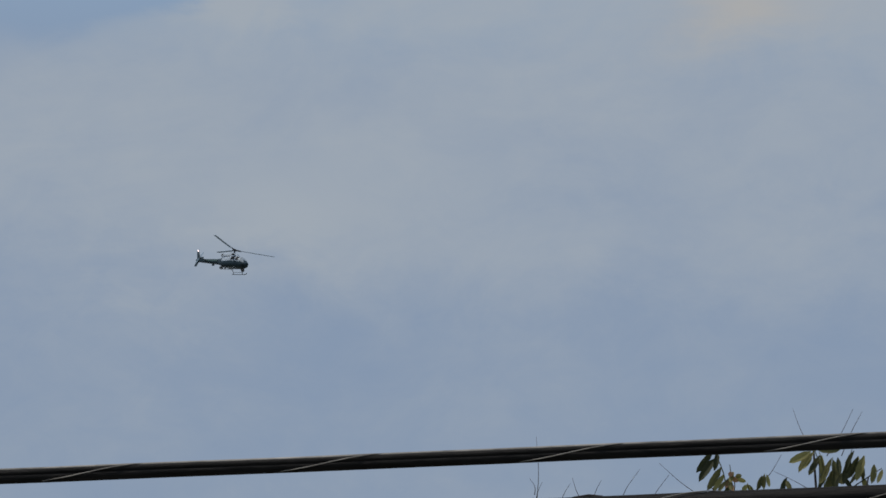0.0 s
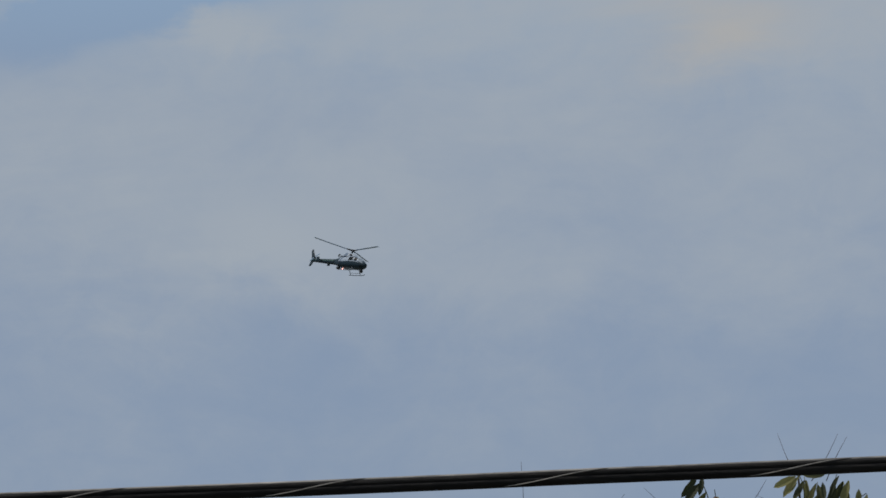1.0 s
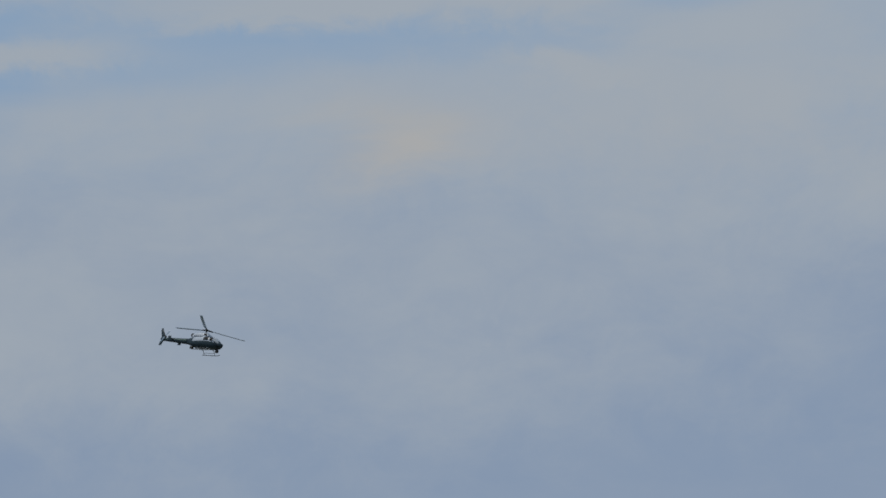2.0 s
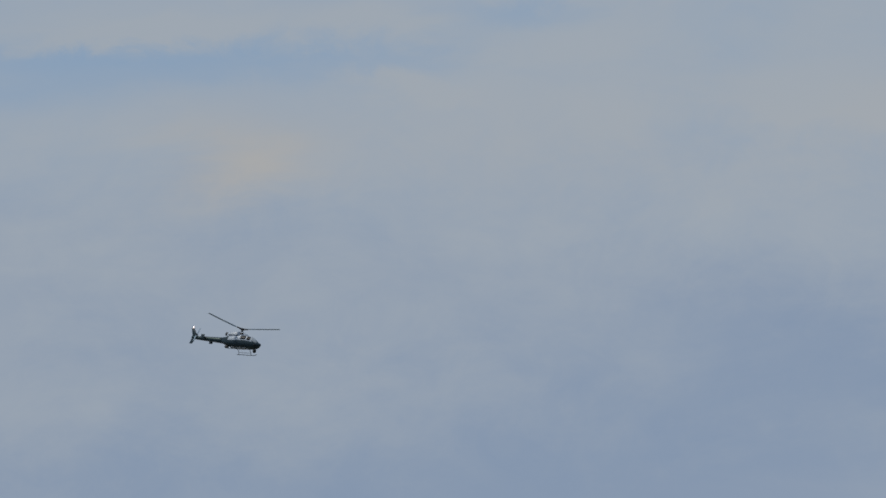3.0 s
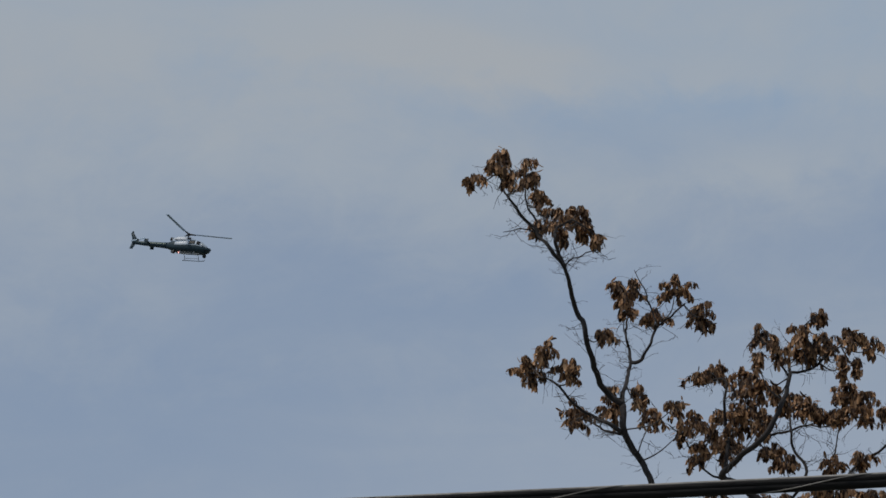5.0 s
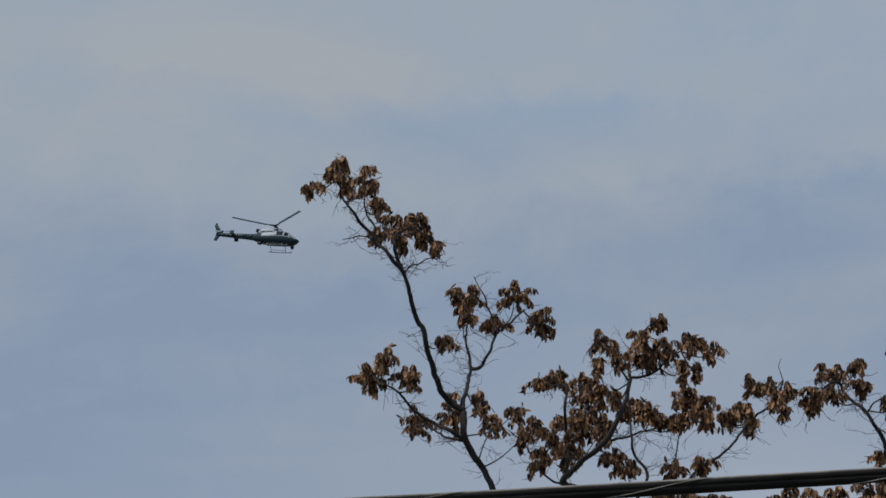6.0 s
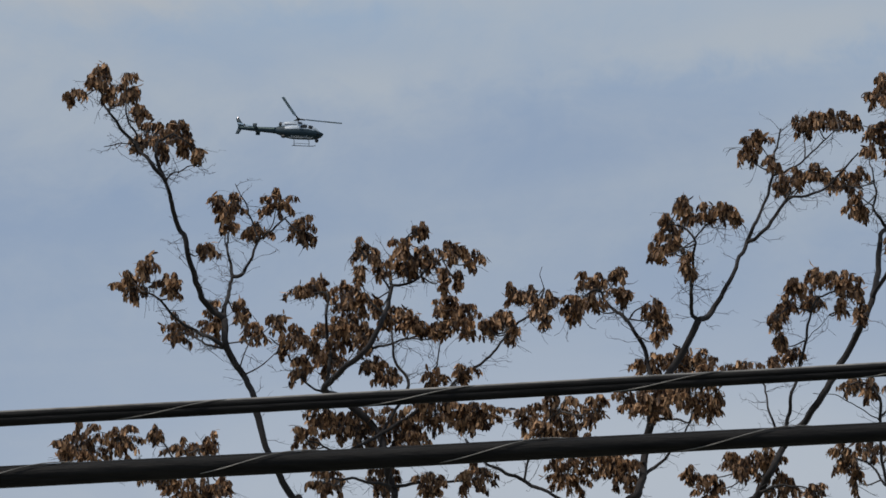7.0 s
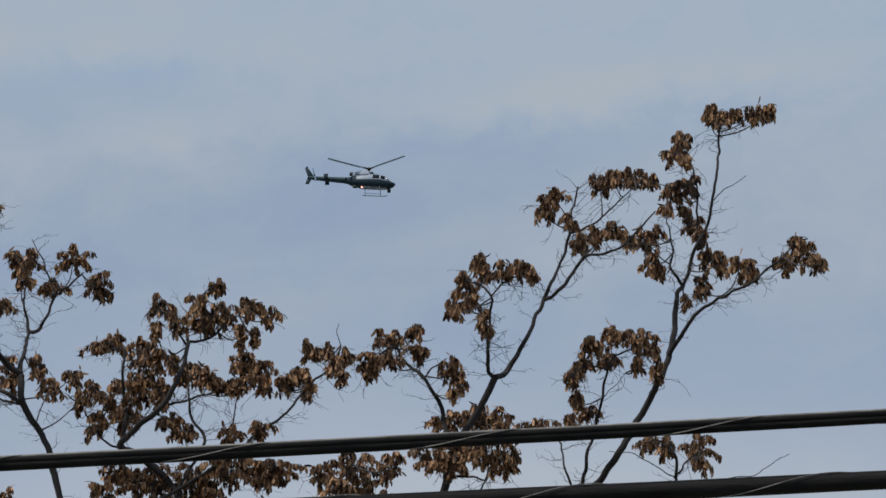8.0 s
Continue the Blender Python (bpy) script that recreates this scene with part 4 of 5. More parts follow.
def make_green_tree():
    """The leafy top of a nearer tree: compound green leaves on thin shoots."""
    rng = random.Random(12)
    base = Vector((-5.6, 45.0, 0.022))
    tree = tagged(new("tree"), "young tree with green compound leaves and bare whip shoots", "tree")
    tree.location = base
    bm = bmesh.new()
    tube(bm, curve_points([(0, 0, -0.1), (0.1, 0.05, 2.6), (-0.05, 0, 5.2), (0.1, 0, 7.4)], 8), lambda s: 0.085 - 0.06 * s, 10, 0.12)
    part("trunk", bm, BARK, tree)
    # shoots: foot, tip, thickness
    for foot, tip, r in (((0.1, 0, 7.2), (-0.42, 0.0, 8.17), 0.012), ((0.1, 0, 7.2), (0.12, 0.05, 8.40), 0.014),
                         ((0.1, 0, 7.3), (0.44, -0.1, 8.22), 0.012), ((0.0, 0, 6.6), (-1.42, 0.1, 8.12), 0.014),
                         ((0.1, 0, 7.2), (-0.2, 0.0, 8.15), 0.010)):
        bm = bmesh.new()
        a, b = Vector(foot), Vector(tip)
        tube(bm, curve_points([a, a.lerp(b, 0.5) + Vector((0.06, 0, -0.08)), b], 6), lambda s: r * (1 - 0.6 * s), 6, 0.1)
        part("limb", bm, BARK, tree)
    # compound leaves: foot and tip of the rib, number of leaflets, the way they hang, their length
    shapes = []
    for k in range(4):
        bm = bmesh.new()
        add_leaf(bm, Vector((0, 0, 0)), Vector((0, 0, -1)), Vector((1, 0, 0)), 1.0, (0.36, 0.40, 0.33, 0.38)[k], (0.15, -0.12, 0.25, 0.05)[k])
        bm.normal_update()
        me = bpy.data.meshes.new("leaflet")
        bm.to_mesh(me)
        bm.free()
        me.materials.append(GREEN)
        shapes.append(me)

    withered = []
    for k, me in enumerate(shapes):
        withered.append(me.copy())
        withered[k].materials.clear()
        withered[k].materials.append(DRY)

    def leaf_spray(foot, tip, leaflets, kinds=shapes):
        """A rib and its leaflets, each from its foot to its tip, across and up."""
        bm = bmesh.new()
        deep = rng.uniform(-0.04, 0.04)
        a, b = Vector((foot[0], deep, foot[1])), Vector((tip[0], deep, tip[1]))
        tube(bm, curve_points([a, a.lerp(b, 0.5) + Vector((0.012, 0, 0.01)), b], 4), lambda s: 0.0042 - 0.002 * s, 5)
        spray = part("compound_leaf", bm, GREEN, tree)
        for k, (x0, z0, x1, z1) in enumerate(leaflets):
            q, e = Vector((x0, deep, z0)), Vector((x1, deep + rng.uniform(-0.05, 0.05), z1))
            down = (e - q).normalized()
            flat = (down.cross(Vector((0, 1, 0))) + Vector((0, rng.uniform(-0.7, 0.7), 0))).normalized()
            flat = (flat - down * flat.dot(down)).normalized()
            axes = Matrix((flat, flat.cross(-down) * -1, -down)).transposed().to_4x4()
            leaflet = new("leaflet", kinds[k % 4])
            leaflet.parent = spray
            size = (e - q).length
            wide = max(0.8, 0.075 / size) * rng.uniform(0.85, 1.15)
            leaflet.matrix_local = Matrix.Translation(q) @ axes @ Matrix.Diagonal((size * wide, size, size, 1))

    leaf_spray((-0.332, 8.111), (-0.418, 8.380), [(-0.424, 8.370, -0.513, 8.256), (-0.406, 8.333, -0.491, 8.204), (-0.375, 8.284, -0.452, 8.166), (-0.357, 8.247, -0.418, 8.151), (-0.345, 8.210, -0.381, 8.145), (-0.397, 8.367, -0.403, 8.262)])
    leaf_spray((-0.308, 8.111), (-0.317, 8.256), [(-0.320, 8.231, -0.351, 8.176), (-0.311, 8.262, -0.320, 8.200), (-0.299, 8.234, -0.265, 8.247), (-0.299, 8.231, -0.247, 8.216), (-0.326, 8.216, -0.308, 8.151), (-0.317, 8.200, -0.351, 8.139)])
    leaf_spray((-0.216, 8.111), (-0.228, 8.194), [(-0.228, 8.188, -0.198, 8.151), (-0.228, 8.185, -0.253, 8.148)])
    leaf_spray((-0.149, 8.111), (-0.133, 8.244), [(-0.146, 8.234, -0.176, 8.163), (-0.133, 8.241, -0.140, 8.163), (-0.121, 8.241, -0.109, 8.176)])
    leaf_spray((0.166, 8.188), (0.133, 8.386), [(0.114, 8.370, -0.002, 8.302), (0.133, 8.367, 0.041, 8.262), (0.121, 8.336, 0.072, 8.268), (0.145, 8.383, 0.277, 8.380), (0.157, 8.380, 0.072, 8.383)])
    leaf_spray((0.188, 8.126), (0.157, 8.373), [(0.160, 8.355, 0.114, 8.225), (0.170, 8.355, 0.182, 8.213), (0.212, 8.321, 0.179, 8.176), (0.243, 8.287, 0.206, 8.176), (0.188, 8.250, 0.151, 8.163), (0.237, 8.244, 0.249, 8.170)])
    leaf_spray((0.237, 8.126), (0.341, 8.380), [(0.264, 8.336, 0.277, 8.231), (0.353, 8.373, 0.301, 8.256), (0.332, 8.336, 0.280, 8.194), (0.304, 8.262, 0.255, 8.170), (0.295, 8.231, 0.335, 8.170)])
    leaf_spray((0.319, 8.157), (0.503, 8.281), [(0.405, 8.349, 0.368, 8.207), (0.460, 8.302, 0.457, 8.197), (0.506, 8.275, 0.494, 8.182), (0.537, 8.250, 0.549, 8.170)])
    leaf_spray((0.206, 8.120), (0.230, 8.345), [(0.225, 8.340, 0.190, 8.235), (0.232, 8.330, 0.262, 8.225), (0.215, 8.300, 0.165, 8.205), (0.240, 8.290, 0.292, 8.190),
                                                (0.222, 8.255, 0.196, 8.160), (0.236, 8.250, 0.250, 8.150)])
    leaf_spray((0.400, 8.120), (0.372, 8.345), [(0.370, 8.350, 0.312, 8.240), (0.378, 8.330, 0.402, 8.225), (0.384, 8.290, 0.345, 8.190), (0.392, 8.240, 0.425, 8.150)])
    leaf_spray((-0.060, 8.110), (-0.020, 8.235), [(-0.020, 8.235, -0.055, 8.165), (-0.024, 8.220, 0.012, 8.155), (-0.045, 8.175, -0.080, 8.130)])
    leaf_spray((-0.330, 8.110), (-0.330, 8.300), [(-0.328, 8.262, -0.312, 8.222), (-0.326, 8.235, -0.282, 8.205), (-0.330, 8.215, -0.352, 8.165),
                                                  (-0.326, 8.195, -0.298, 8.150)], withered)
    # lower sprays, mostly behind the cable
    for foot, tip, n, hang, long in (((-0.34, 0, 8.12), (-0.20, 0.03, 8.16), 6, (0.2, -1), 0.10), ((0.12, 0.04, 8.12), (0.46, 0.04, 8.16), 14, (-0.1, -1), 0.10)):
        a, b = Vector(foot), Vector(tip)
        line = curve_points([a, a.lerp(b, 0.5) + Vector((0, 0, 0.02)), b], 4)
        bm = bmesh.new()
        tube(bm, line, lambda s: 0.0035 - 0.002 * s, 4)
        spray = part("compound_leaf", bm, GREEN, tree)
        for k in range(n):
            q = line[min(len(line) - 1, int((k + 1) / n * (len(line) - 1) + 0.5))]
            down = Vector((hang[0] + rng.uniform(-0.14, 0.14), rng.uniform(-0.35, 0.35), hang[1])).normalized()
            turn = rng.uniform(-0.7, 0.7)
            flat = Vector((math.cos(turn), math.sin(turn), 0.1))
            flat = (flat - down * flat.dot(down)).normalized()
            axes = Matrix((flat, flat.cross(-down) * -1, -down)).transposed().to_4x4()
            leaflet = new("leaflet", shapes[k % 4])
            leaflet.parent = spray
            size = long * rng.uniform(0.85, 1.1)
            leaflet.matrix_local = Matrix.Translation(q) @ axes @ Matrix.Diagonal((size, size, size, 1))
    # bare whips that stand above the leaves
    for foot, tip in (((0.10, 0, 8.40), (-0.005, 0.1, 8.625)), ((0.20, 0, 8.35), (0.325, 0.1, 8.625)), ((0.28, 0, 8.35), (0.375, 0.1, 8.61)),
                      ((-0.45, 0, 8.10), (-0.73, 0.1, 8.32)), ((-0.20, 0, 8.14), (-0.06, 0.1, 8.37)), ((-1.40, 0.1, 8.05), (-1.41, 0.1, 8.46)), ((-1.40, 0.1, 8.08), (-1.37, 0.1, 8.21)), ((-1.41, 0.1, 8.14), (-1.44, 0.1, 8.23)),
                      ((-0.93, 0, 8.05), (-0.82, 0, 8.27)), ((-0.78, 0, 8.05), (-0.66, 0, 8.24)), ((-1.06, 0, 8.05), (-1.03, 0, 8.21)),
                      ((-1.25, 0, 8.05), (-1.20, 0, 8.19)), ((-1.10, 0, 8.05), (-1.19, 0, 8.22)), ((0.12, 0, 8.16), (-0.10, 0, 8.27))):
        a, b = Vector(foot), Vector(tip)
        bm = bmesh.new()
        tube(bm, curve_points([a, a.lerp(b, 0.5) + Vector((rng.uniform(-0.02, 0.02), 0, 0)), b], 4), lambda s: 0.0030 - 0.0019 * s, 4)
        part("twig", bm, TWIG, tree, "thin bare whip shoot")
    bm = bmesh.new()
    a, b = Vector((0.05, 0, 6.9)), Vector((-0.95, 0, 8.08))
    tube(bm, curve_points([a, a.lerp(b, 0.5) + Vector((-0.1, 0, -0.1)), b, Vector((-1.42, 0.1, 8.07))], 6), lambda s: 0.014 - 0.009 * s, 6, 0.1)
    part("limb", bm, BARK, tree)


make_green_tree()


# ---- the helicopter (nose along +x, left side +y, origin at the rotor hub) ----
# fuselage stations: x, bottom, top, half width
HULL = [(3.36, -1.99, -1.87, 0.06), (3.2, -2.16, -1.76, 0.24), (3.0, -2.30, -1.73, 0.40), (2.6, -2.45, -1.43, 0.65), (2.1, -2.53, -1.06, 0.82),
        (1.4, -2.56, -0.89, 0.90), (0.4, -2.56, -0.94, 0.93), (-0.6, -2.54, -1.08, 0.90), (-1.3, -2.42, -1.16, 0.78),
        (-1.9, -2.26, -1.22, 0.60), (-2.4, -2.09, -1.29, 0.40), (-2.8, -1.98, -1.38, 0.28)]


def hull_ring(x, lift=0.0, n=72):
    xs = [-h[0] for h in HULL]
    b, t, w = (float(np.interp(-x, xs, [h[k] for h in HULL])) for k in (1, 2, 3))
    ring = []
    for k in range(n):
        ring.append(hull_point(b, t, w, 2 * math.pi * k / n, lift, x))
    return ring


def hull_point(b, t, w, a, lift, x):
    y, z = math.cos(a), math.sin(a)
    e = 0.72
    y, z = math.copysign(abs(y) ** e, y), math.copysign(abs(z) ** e, z)
    return Vector((x, y * (w + lift), (b + t) / 2 + z * ((t - b) / 2 + lift)))


def on_hull(x, a, lift=0.012):
    xs = [-h[0] for h in HULL]
    b, t, w = (float(np.interp(-x, xs, [h[k] for h in HULL])) for k in (1, 2, 3))
    return hull_point(b, t, w, a, lift, x)


def hull_patch(x0, x1, a0, a1, top0=None, n=6, lift=0.014):
    """A panel that lies on the fuselage between two stations and two angles, with a thin rim."""
    bm = bmesh.new()
    rows = []
    for i in range(n + 1):
        x = x0 + (x1 - x0) * i / n
        hi = a1 if top0 is None else top0 + (a1 - top0) * min(1, i / n * 1.6)
        rows.append([bm.verts.new(on_hull(x, a0 + (hi - a0) * k / n, lift)) for k in range(n + 1)])
    for i in range(n):
        for k in range(n):
            bm.faces.new((rows[i][k], rows[i + 1][k], rows[i + 1][k + 1], rows[i][k + 1]))
    bmesh.ops.recalc_face_normals(bm, faces=bm.faces)
    made = bmesh.ops.extrude_face_region(bm, geom=list(bm.faces))
    for v in made["geom"]:
        if isinstance(v, bmesh.types.BMVert):
            v.co += (Vector((v.co.x, 0, -1.6)) - v.co).normalized() * 0.02
    bmesh.ops.recalc_face_normals(bm, faces=bm.faces)
    return bm


def airfoil_plate(corners, thick, axis):
    """A tapered fin with a rounded section. corners: root front, root back, tip back, tip front; axis: 1 or 2, its thin way."""
    bm = bmesh.new()
    rings = []
    rf, rb, tb, tf = (Vector(c) for c in corners)
    for s in (0.0, 0.04, 0.5, 0.96, 1.0):
        f, b = rf.lerp(tf, s), rb.lerp(tb, s)
        k = 0.55 if s in (0.0, 1.0) else 1.0
        ring = []
        for u, w in ((0, 0.15), (0.08, 0.7), (0.3, 1), (0.65, 0.7), (1, 0.1), (1, -0.1), (0.65, -0.7), (0.3, -1), (0.08, -0.7), (0, -0.15)):
            q = f.lerp(b, u)
            q[axis] += w * thick / 2 * k
            ring.append(q)
        rings.append(ring)
    loft(bm, rings)
    bmesh.ops.recalc_face_normals(bm, faces=bm.faces)
    return bm


def make_helicopter():
    heli = tagged(new("helicopter"), "dark green and white light helicopter flying with skids and nose camera", "helicopter")
    bm = bmesh.new()
    stations = sorted({h[0] for h in HULL} | {3.36, 3.15, 2.8, 2.35, 1.75, 0.9, -0.1, -1.0}, reverse=True)
    for f in loft(bm, [hull_ring(x) for x in stations]):
        c = f.calc_center_median()
        f.material_index = 1 if c.z > -1.78 and -1.4 < c.x < 2.6 else 0
    bmesh.ops.recalc_face_normals(bm, faces=bm.faces)
    part("fuselage", bm, (HAZED_GREEN, HAZED_WHITE), heli, "green lower hull below a white cabin roof")
    # engine cowling and mast fairing on the roof
    bm = bmesh.new()
    rings = []
    for x, z, w in ((1.25, -0.84, 0.10), (1.05, -0.68, 0.32), (0.5, -0.45, 0.47), (-0.2, -0.36, 0.52), (-0.9, -0.40, 0.53), (-1.45, -0.52, 0.48), (-1.85, -0.68, 0.36)):
        rings.append([Vector((x, w * math.copysign(abs(math.cos(a)) ** 0.7, math.cos(a)), -1.1 + (z + 1.1) * abs(math.sin(a)) ** 0.7 * (1 if math.sin(a) > 0 else -0.4)))
                      for a in (2 * math.pi * k / 20 for k in range(20))])
    loft(bm, rings)
    bmesh.ops.recalc_face_normals(bm, faces=bm.faces)
    part("engine_cowling", bm, HAZED_WHITE, heli, "white engine cowling")
    bm = bmesh.new()
    tube(bm, [Vector((-1.62, 0, -0.84)), Vector((-1.95, 0, -0.82)), Vector((-2.22, 0, -0.76))], lambda s: 0.27 - 0.03 * s, 14)
    part("exhaust", bm, DARK, heli, "dark exhaust pipe")
    # air intakes on the cowling's flanks, and the dark strip under it
    for side in (-1, 1):
        bm = bmesh.new()
        box(bm, 0.12, 0.62, side * 0.47 - 0.04, side * 0.47 + 0.04, -0.86, -0.62, 0.03)
        part("air_intake", bm, DARK, heli, "dark air intake")
        bm = bmesh.new()
        box(bm, -1.45, 0.05, side * 0.53 - 0.03, side * 0.53 + 0.03, -1.06, -0.98, 0.01)
        part("underside_strip", bm, DARK, heli)
    # tail
    bm = bmesh.new()
    line = [Vector((-2.5 - 4.75 * s, 0, -1.68 + 0.16 * s)) for s in (0, 0.1, 0.3, 0.5, 0.7, 0.85, 1.0)]
    tube(bm, line, lambda s: 0.40 - 0.21 * s, 16)
    part("tail_boom", bm, HAZED_GREEN, heli)
    for side in (-1, 1):
        bm = bmesh.new()
        rows = []
        for s in (0.04, 0.25, 0.5, 0.75, 0.93):
            q, r = Vector((-2.5 - 4.75 * s, 0, -1.68 + 0.16 * s)), 0.406 - 0.21 * s
            rows.append([bm.verts.new(q + Vector((0, side * r * math.cos(a), r * math.sin(a)))) for a in (0.05, 0.2, 0.38)])
        for a, b in zip(rows, rows[1:]):
            for k in range(2):
                bm.faces.new((a[k], b[k], b[k + 1], a[k + 1]))
        part("stripe", bm, PAINT_YELLOW, heli, "yellow-green stripe")
    part("upper_fin", airfoil_plate(((-6.38, 0, -1.46), (-7.20, 0, -1.50), (-7.70, 0, -0.26), (-7.30, 0, -0.26)), 0.15, 1), HAZED_GREEN, heli)
    part("lower_fin", airfoil_plate(((-6.72, 0, -1.55), (-7.28, 0, -1.55), (-7.50, 0, -2.36), (-7.06, 0, -2.36)), 0.12, 1), HAZED_GREEN, heli)
    for side in (-1, 1):
        part("stabilizer", airfoil_plate(((-4.75, side * 0.1, -1.62), (-5.22, side * 0.1, -1.62), (-5.22, side * 1.05, -1.62), (-4.75, side * 1.05, -1.62)), 0.12, 2),
             HAZED_GREEN, heli)
        part("end_plate", airfoil_plate(((-4.72, side * 1.06, -1.36), (-5.25, side * 1.06, -1.36), (-5.25, side * 1.06, -1.88), (-4.72, side * 1.06, -1.88)), 0.05, 1),
             HAZED_GREEN, heli)
    # glazing: windscreen halves, front and rear door windows, aft pane, both sides
    for side in (-1, 1):
        flip = (lambda a: a) if side > 0 else (lambda a: math.pi - a)
        for name, x0, x1, lo, hi, top0 in (("windscreen", 2.92, 2.22, 0.10, 1.42, 0.7), ("door_window", 2.08, 1.60, 0.06, 0.84, None),
                                           ("door_window", 1.40, 0.62, 0.06, 0.84, None)):
            clear = name == "windscreen"
            part(name, hull_patch(x0, x1, flip(lo), flip(hi), None if top0 is None else flip(top0)), SCREEN if clear else PANE, heli,
                 "pane with a pale sky reflection in its colour" if clear else "dark tinted pane")
        part("lower_window", hull_patch(3.12, 2.65, flip(-0.75), flip(-0.25)), PANE, heli, "dark tinted pane")
    # landing gear
    for side in (-1, 1):
        bm = bmesh.new()
        tube(bm, curve_points([(2.35, side * 1.05, -2.88), (2.18, side * 1.08, -3.0), (1.6, side * 1.09, -3.05), (0.1, side * 1.09, -3.05), (-0.6, side * 1.09, -3.05)], 5),
             lambda s: 0.045, 10)
        part("skid", bm, SKID, heli)
        for x in (1.55, -0.3):
            bm = bmesh.new()
            tube(bm, curve_points([(x, side * 0.35, -2.5), (x, side * 0.78, -2.64), (x, side * 1.07, -3.03)], 5), lambda s: 0.04, 8)
            part("skid_strut", bm, SKID, heli)
        bm = bmesh.new()
        tube(bm, [Vector((1.5, side * 0.97, -2.80)), Vector((0.6, side * 0.98, -2.80)), Vector((-0.25, side * 0.97, -2.80))], lambda s: 0.026, 6)
        part("step", bm, SKID, heli)
    # sensor ball under the nose, searchlight aft
    bm = bmesh.new()
    bmesh.ops.create_uvsphere(bm, u_segments=18, v_segments=12, radius=0.24, matrix=Matrix.Translation((2.65, 0, -2.80)) @ Matrix.Diagonal((1, 1, 1.08, 1)))
    turret = part("camera_turret", bm, DARK, heli, "black round camera turret")
    bm = bmesh.new()
    tube(bm, [Vector((2.65, 0, -2.35)), Vector((2.65, 0, -2.6))], lambda s: 0.14, 12)
    part("mount", bm, DARK, turret)
    bm = bmesh.new()
    tube(bm, [Vector((2.77, -0.12, -2.84)), Vector((2.83, -0.2, -2.86))], lambda s: 0.09, 12)
    part("lens", bm, PANE, turret)
    bm = bmesh.new()
    tube(bm, [Vector((-1.7, -0.35, -2.58)), Vector((-1.58, -0.35, -2.59)), Vector((-1.32, -0.35, -2.60)), Vector((-1.25, -0.35, -2.60))],
         lambda s: 0.14 + 0.07 * math.sin(min(1, s * 1.4) * 1.57), 14)
    light = part("searchlight", bm, DARK, heli, "dark searchlight pod")
    bm = bmesh.new()
    tube(bm, [Vector((-1.45, -0.2, -2.25)), Vector((-1.45, -0.33, -2.5))], lambda s: 0.05, 8)
    part("bracket", bm, DARK, light)
    bm = bmesh.new()
    bmesh.ops.create_uvsphere(bm, u_segments=10, v_segments=8, radius=0.09, matrix=Matrix.Translation((-7.45, 0, -0.17)))
    strobe = part("tail_light", bm, LENS_WHITE, heli, "bright white tail light")
    bm = bmesh.new()
    bmesh.ops.create_uvsphere(bm, u_segments=10, v_segments=8, radius=0.10, matrix=Matrix.Translation((-0.62, -0.32, -2.63)))
    beacon = part("belly_beacon", bm, LENS_RED, heli, "glowing red belly beacon")
    # each lamp gets an added, unseen half cover that hides it between flashes
    flash_covers = []
    for lamp, at, r in ((strobe, (-7.45, 0, -0.17), 0.11), (beacon, (-0.62, -0.32, -2.63), 0.12)):
        bm = bmesh.new()
        rows = [[bm.verts.new((rr * math.cos(a) * c, rr * math.sin(a) * c, rr * d)) for rr in (r, r + 0.02) for a in (-1.9 + 3.8 * k / 12 for k in range(13))]
                for c, d in ((0.15, 1.05), (0.8, 0.8), (1.0, 0.0), (0.8, -0.8), (0.15, -1.05))]
        for u, v in zip(rows, rows[1:]):
            for base in (0, 13):
                for k in range(12):
                    bm.faces.new((u[base + k], u[base + k + 1], v[base + k + 1], v[base + k]))
        bmesh.ops.recalc_face_normals(bm, faces=bm.faces)
        flash_cover = part("flash_cover", bm, HAZED_GREEN, lamp)
        flash_cover.location = at
        flash_covers.append((flash_cover, at))
    bm = bmesh.new()
    tube(bm, [Vector((0, 0, -0.6)), Vector((0, 0, -0.3)), Vector((0, 0, -0.05))], lambda s: 0.13 - 0.05 * s, 12)
    part("mast", bm, DARK, heli)
    # main rotor
    bm = bmesh.new()
    tube(bm, [Vector((0, 0, -0.08)), Vector((0, 0, 0.0)), Vector((0, 0, 0.10)), Vector((0, 0, 0.14))], lambda s: 0.26 - 0.14 * s, 14)
    for k in range(3):
        a = 2 * math.pi * k / 3
        d = Vector((math.cos(a), math.sin(a), 0.02))
        tube(bm, [d * 0.1, d * 0.5, d * 0.85], lambda s: 0.12 - 0.04 * s, 8)
    rotor = part("main_rotor", bm, DARK, heli)
    for k in range(3):
        bm = bmesh.new()
        rings = []
        turn = Matrix.Rotation(2 * math.pi * k / 3, 4, "Z")
        for r in (0.8, 1.1, 1.4, 2.5, 3.6, 4.6, 5.2, 5.34):
            chord = 0.16 if r < 1 else 0.37
            rise = 0.04 * r + 0.003 * r * r
            rings.append([turn @ Vector((r, chord * u, rise + 0.024 * w + 0.06 * chord * u)) for u, w in
                          ((0.3, 0), (0.22, 0.8), (0.0, 1), (-0.35, 0.6), (-0.7, 0.05), (-0.7, -0.1), (-0.35, -0.6), (0.0, -1), (0.22, -0.8))])
        loft(bm, rings)
        bmesh.ops.recalc_face_normals(bm, faces=bm.faces)
        part("blade", bm, HAZED_BLADE, rotor)
    # tail rotor on the right side of the boom
    bm = bmesh.new()
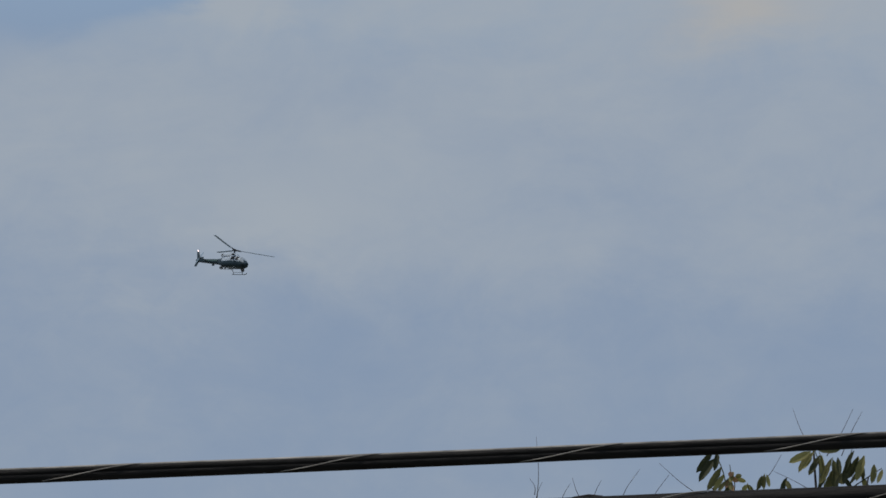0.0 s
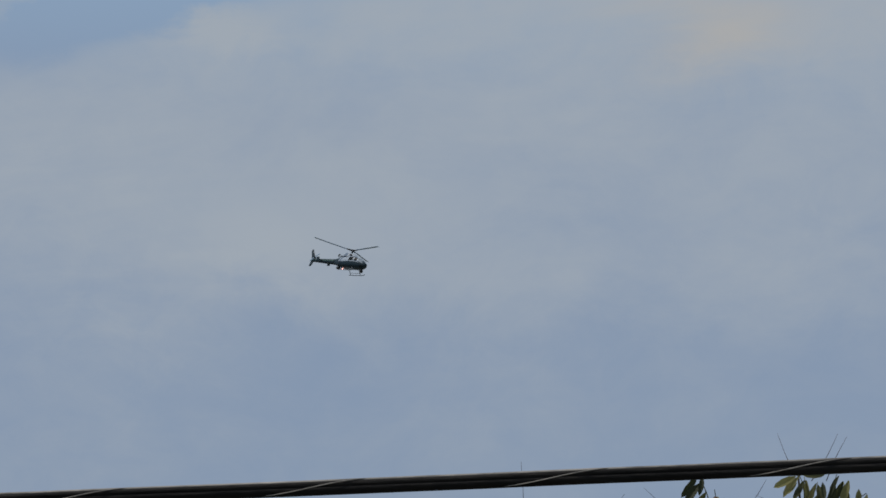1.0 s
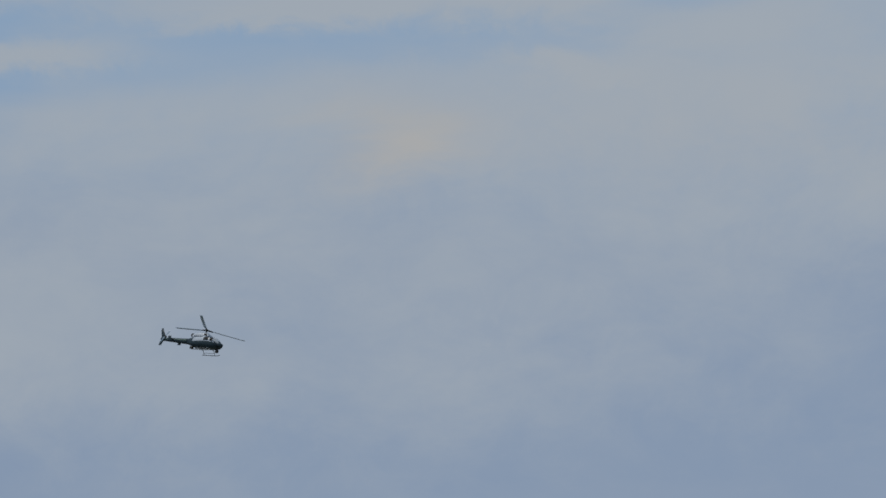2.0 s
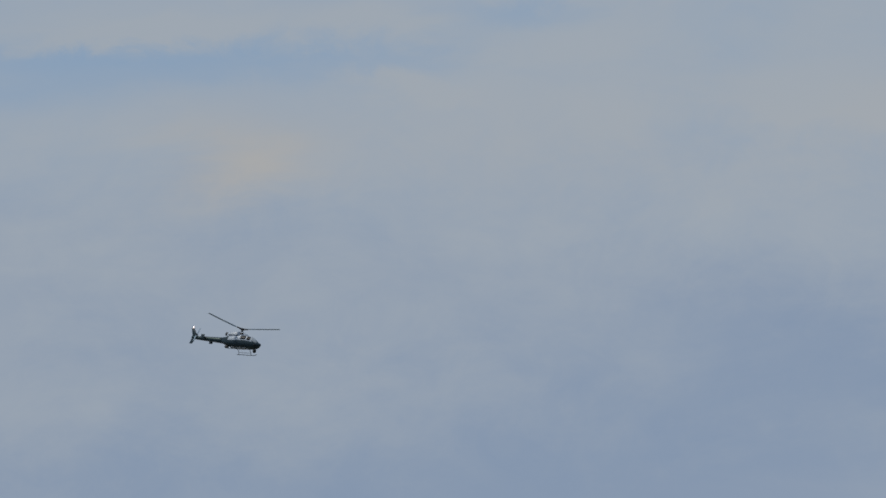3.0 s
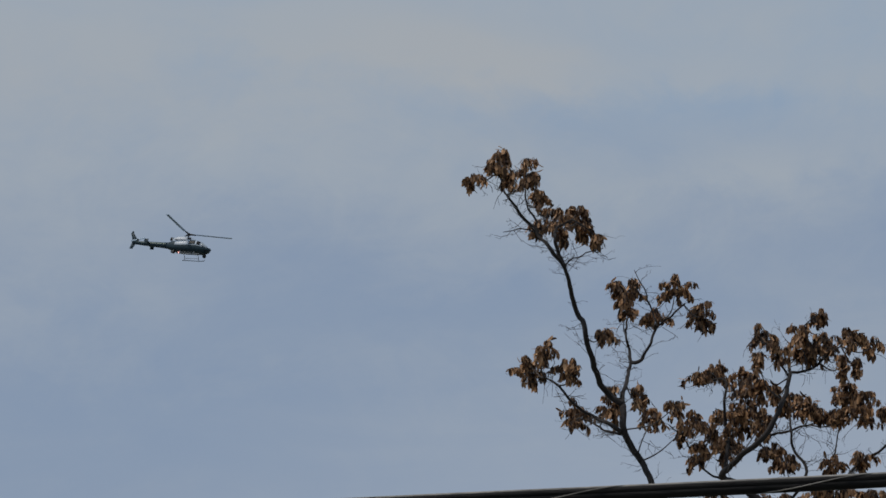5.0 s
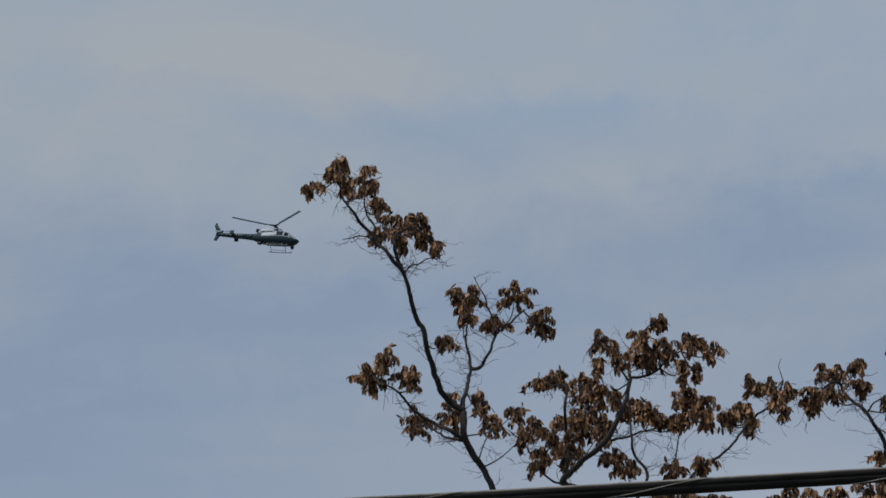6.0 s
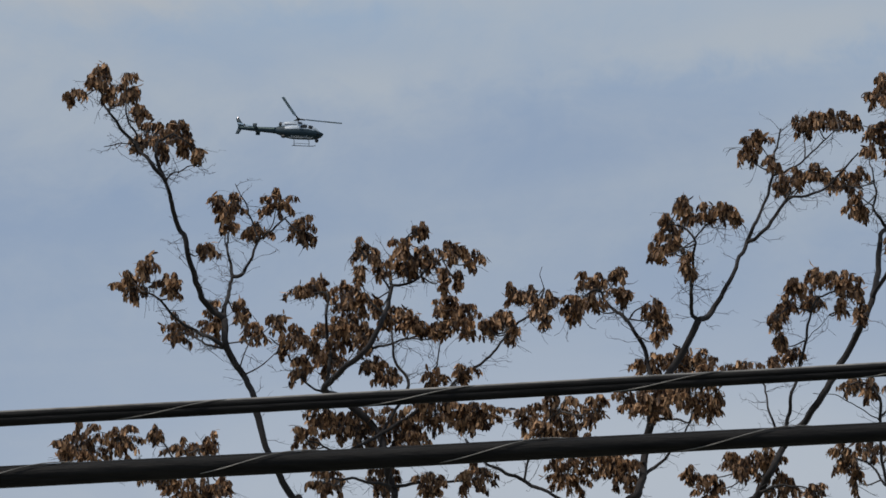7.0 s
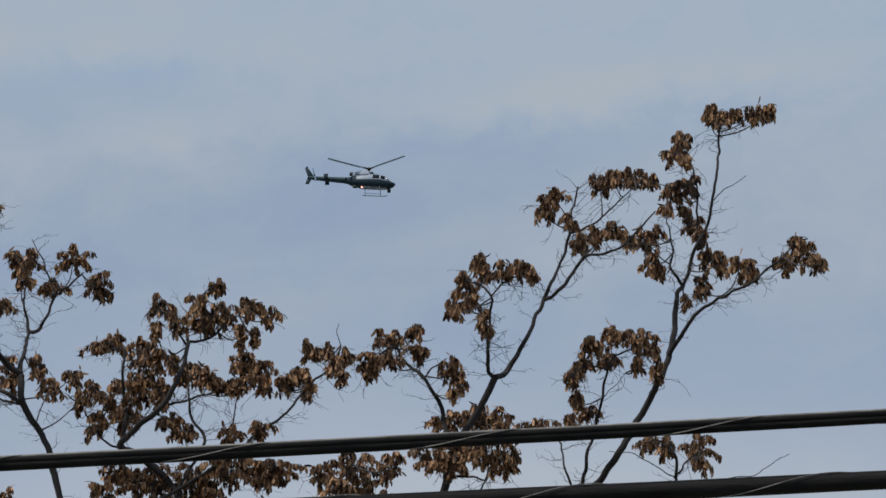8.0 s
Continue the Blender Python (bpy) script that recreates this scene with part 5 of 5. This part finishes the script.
    tube(bm, [Vector((0, 0.22, 0)), Vector((0, -0.08, 0))], lambda s: 0.09, 10)
    tail = part("tail_rotor", bm, DARK, heli)
    tail.location = (-6.45, -0.33, -1.22)
    for k in (-1, 1):
        part("blade", airfoil_plate(((0.09, 0, 0.1 * k), (-0.09, 0, 0.1 * k), (-0.08, 0, 0.92 * k), (0.08, 0, 0.92 * k)), 0.03, 1), HAZED_BLADE, tail)
    return heli, rotor, tail, flash_covers


HELI, ROTOR, TAIL_ROTOR, FLASH_COVERS = make_helicopter()


# ---- what moves ----
# seconds, turn and tilt of the hub seen from the eye, distance, heading off abeam, bank, nose down
FLIGHT = [(0.0, -10.943, 9.773, 1130, 49.0, 11.3, 6.5), (0.5, -10.511, 9.881, 1121, 47.5, 12.5, 7.1), (1.0, -10.035, 9.968, 1112, 45.5, 12.2, 7.3),
          (1.5, -9.436, 10.074, 1104, 43.5, 12.0, 7.4), (2.0, -8.856, 10.206, 1095, 40.0, 11.9, 7.6), (2.5, -8.218, 10.298, 1085, 36.5, 11.8, 7.8),
          (3.0, -7.543, 10.394, 1075, 33.0, 11.6, 7.9), (3.5, -6.809, 10.494, 1065, 28.5, 11.5, 8.2), (4.0, -6.070, 10.539, 1055, 26.5, 12.8, 7.1),
          (4.5, -5.300, 10.581, 1048, 24.5, 13.5, 6.6), (5.0, -4.503, 10.635, 1042, 22.0, 14.1, 6.2), (5.5, -3.661, 10.723, 1035, 19.4, 14.7, 5.8),
          (6.0, -2.801, 10.775, 1028, 16.9, 15.3, 5.4), (6.5, -1.916, 10.822, 1025, 14.5, 15.9, 5.0), (7.0, -0.998, 10.879, 1022, 12.0, 16.5, 4.6),
          (7.5, -0.060, 10.912, 1018, 8.5, 15.2, 3.9), (8.0, 0.886, 10.929, 1015, 5.0, 14.0, 3.3)]
# seconds and the slow drift of the rotor against twenty blade passes a second
SPIN = [(0.0, 46), (0.5, 77), (1.0, 113), (1.5, 147), (3.0, 245), (3.5, 276), (4.0, 310), (4.5, 349), (7.0, 500), (7.5, 535), (8.0, 568)]

# the same for the tail rotor, against twelve blade passes a second
TAIL_SPIN = [(0.0, 35), (1.0, 55), (3.0, 20), (4.0, 29), (5.0, 75), (7.0, 100), (7.5, 55), (8.0, -18)]


def motions():
    rows = []
    for t, turn, tilt, far, off, bank, dip in FLIGHT:
        a, b = radians(turn), radians(tilt)
        place = Vector(EYE) + Vector((math.sin(a) * math.cos(b), math.cos(a) * math.cos(b), math.sin(b))) * far
        rows.append((t, pose(*place, -bank, dip, -turn - off)))
    walk(HELI, rows)
    spins, tails = [], []
    for i in range(241):
        t = i / 30
        drift = float(np.interp(t, [s[0] for s in SPIN], [s[1] for s in SPIN]))
        flat = float(np.interp(t, (0.0, 3.0, 5.0, 8.0), (-1.7, -1.6, -2.3, -3.3)))
        spins.append((t, pose(0, 0, 0, 0, flat, 0) @ pose(0, 0, 0, 0, 0, drift - 2400 * t)))
        lean = float(np.interp(t, [s[0] for s in TAIL_SPIN], [s[1] for s in TAIL_SPIN]))
        tails.append((t, pose(-6.45, -0.33, -1.22, 0, 72 * i + lean, 0)))
    # the added covers open towards the right side for a flash
    for (flash_cover, at), flashes in zip(FLASH_COVERS, (((-1, 0.12), (2.75, 3.1), (4.12, 4.28), (6.95, 7.12)), ((0.85, 1.15), (4.95, 5.25), (7.75, 9.0)))):
        turns, angle = [], None
        for i in range(241):
            shut = not any(a <= i / 30 <= b for a, b in flashes)
            goal = -90 if shut else 90
            angle = goal if angle is None else angle + max(-60, min(60, goal - angle))
            turns.append((i / 30, pose(*at, 0, 0, angle)))
        walk(flash_cover, turns)
    walk(ROTOR, spins)
    walk(TAIL_ROTOR, tails)


motions()
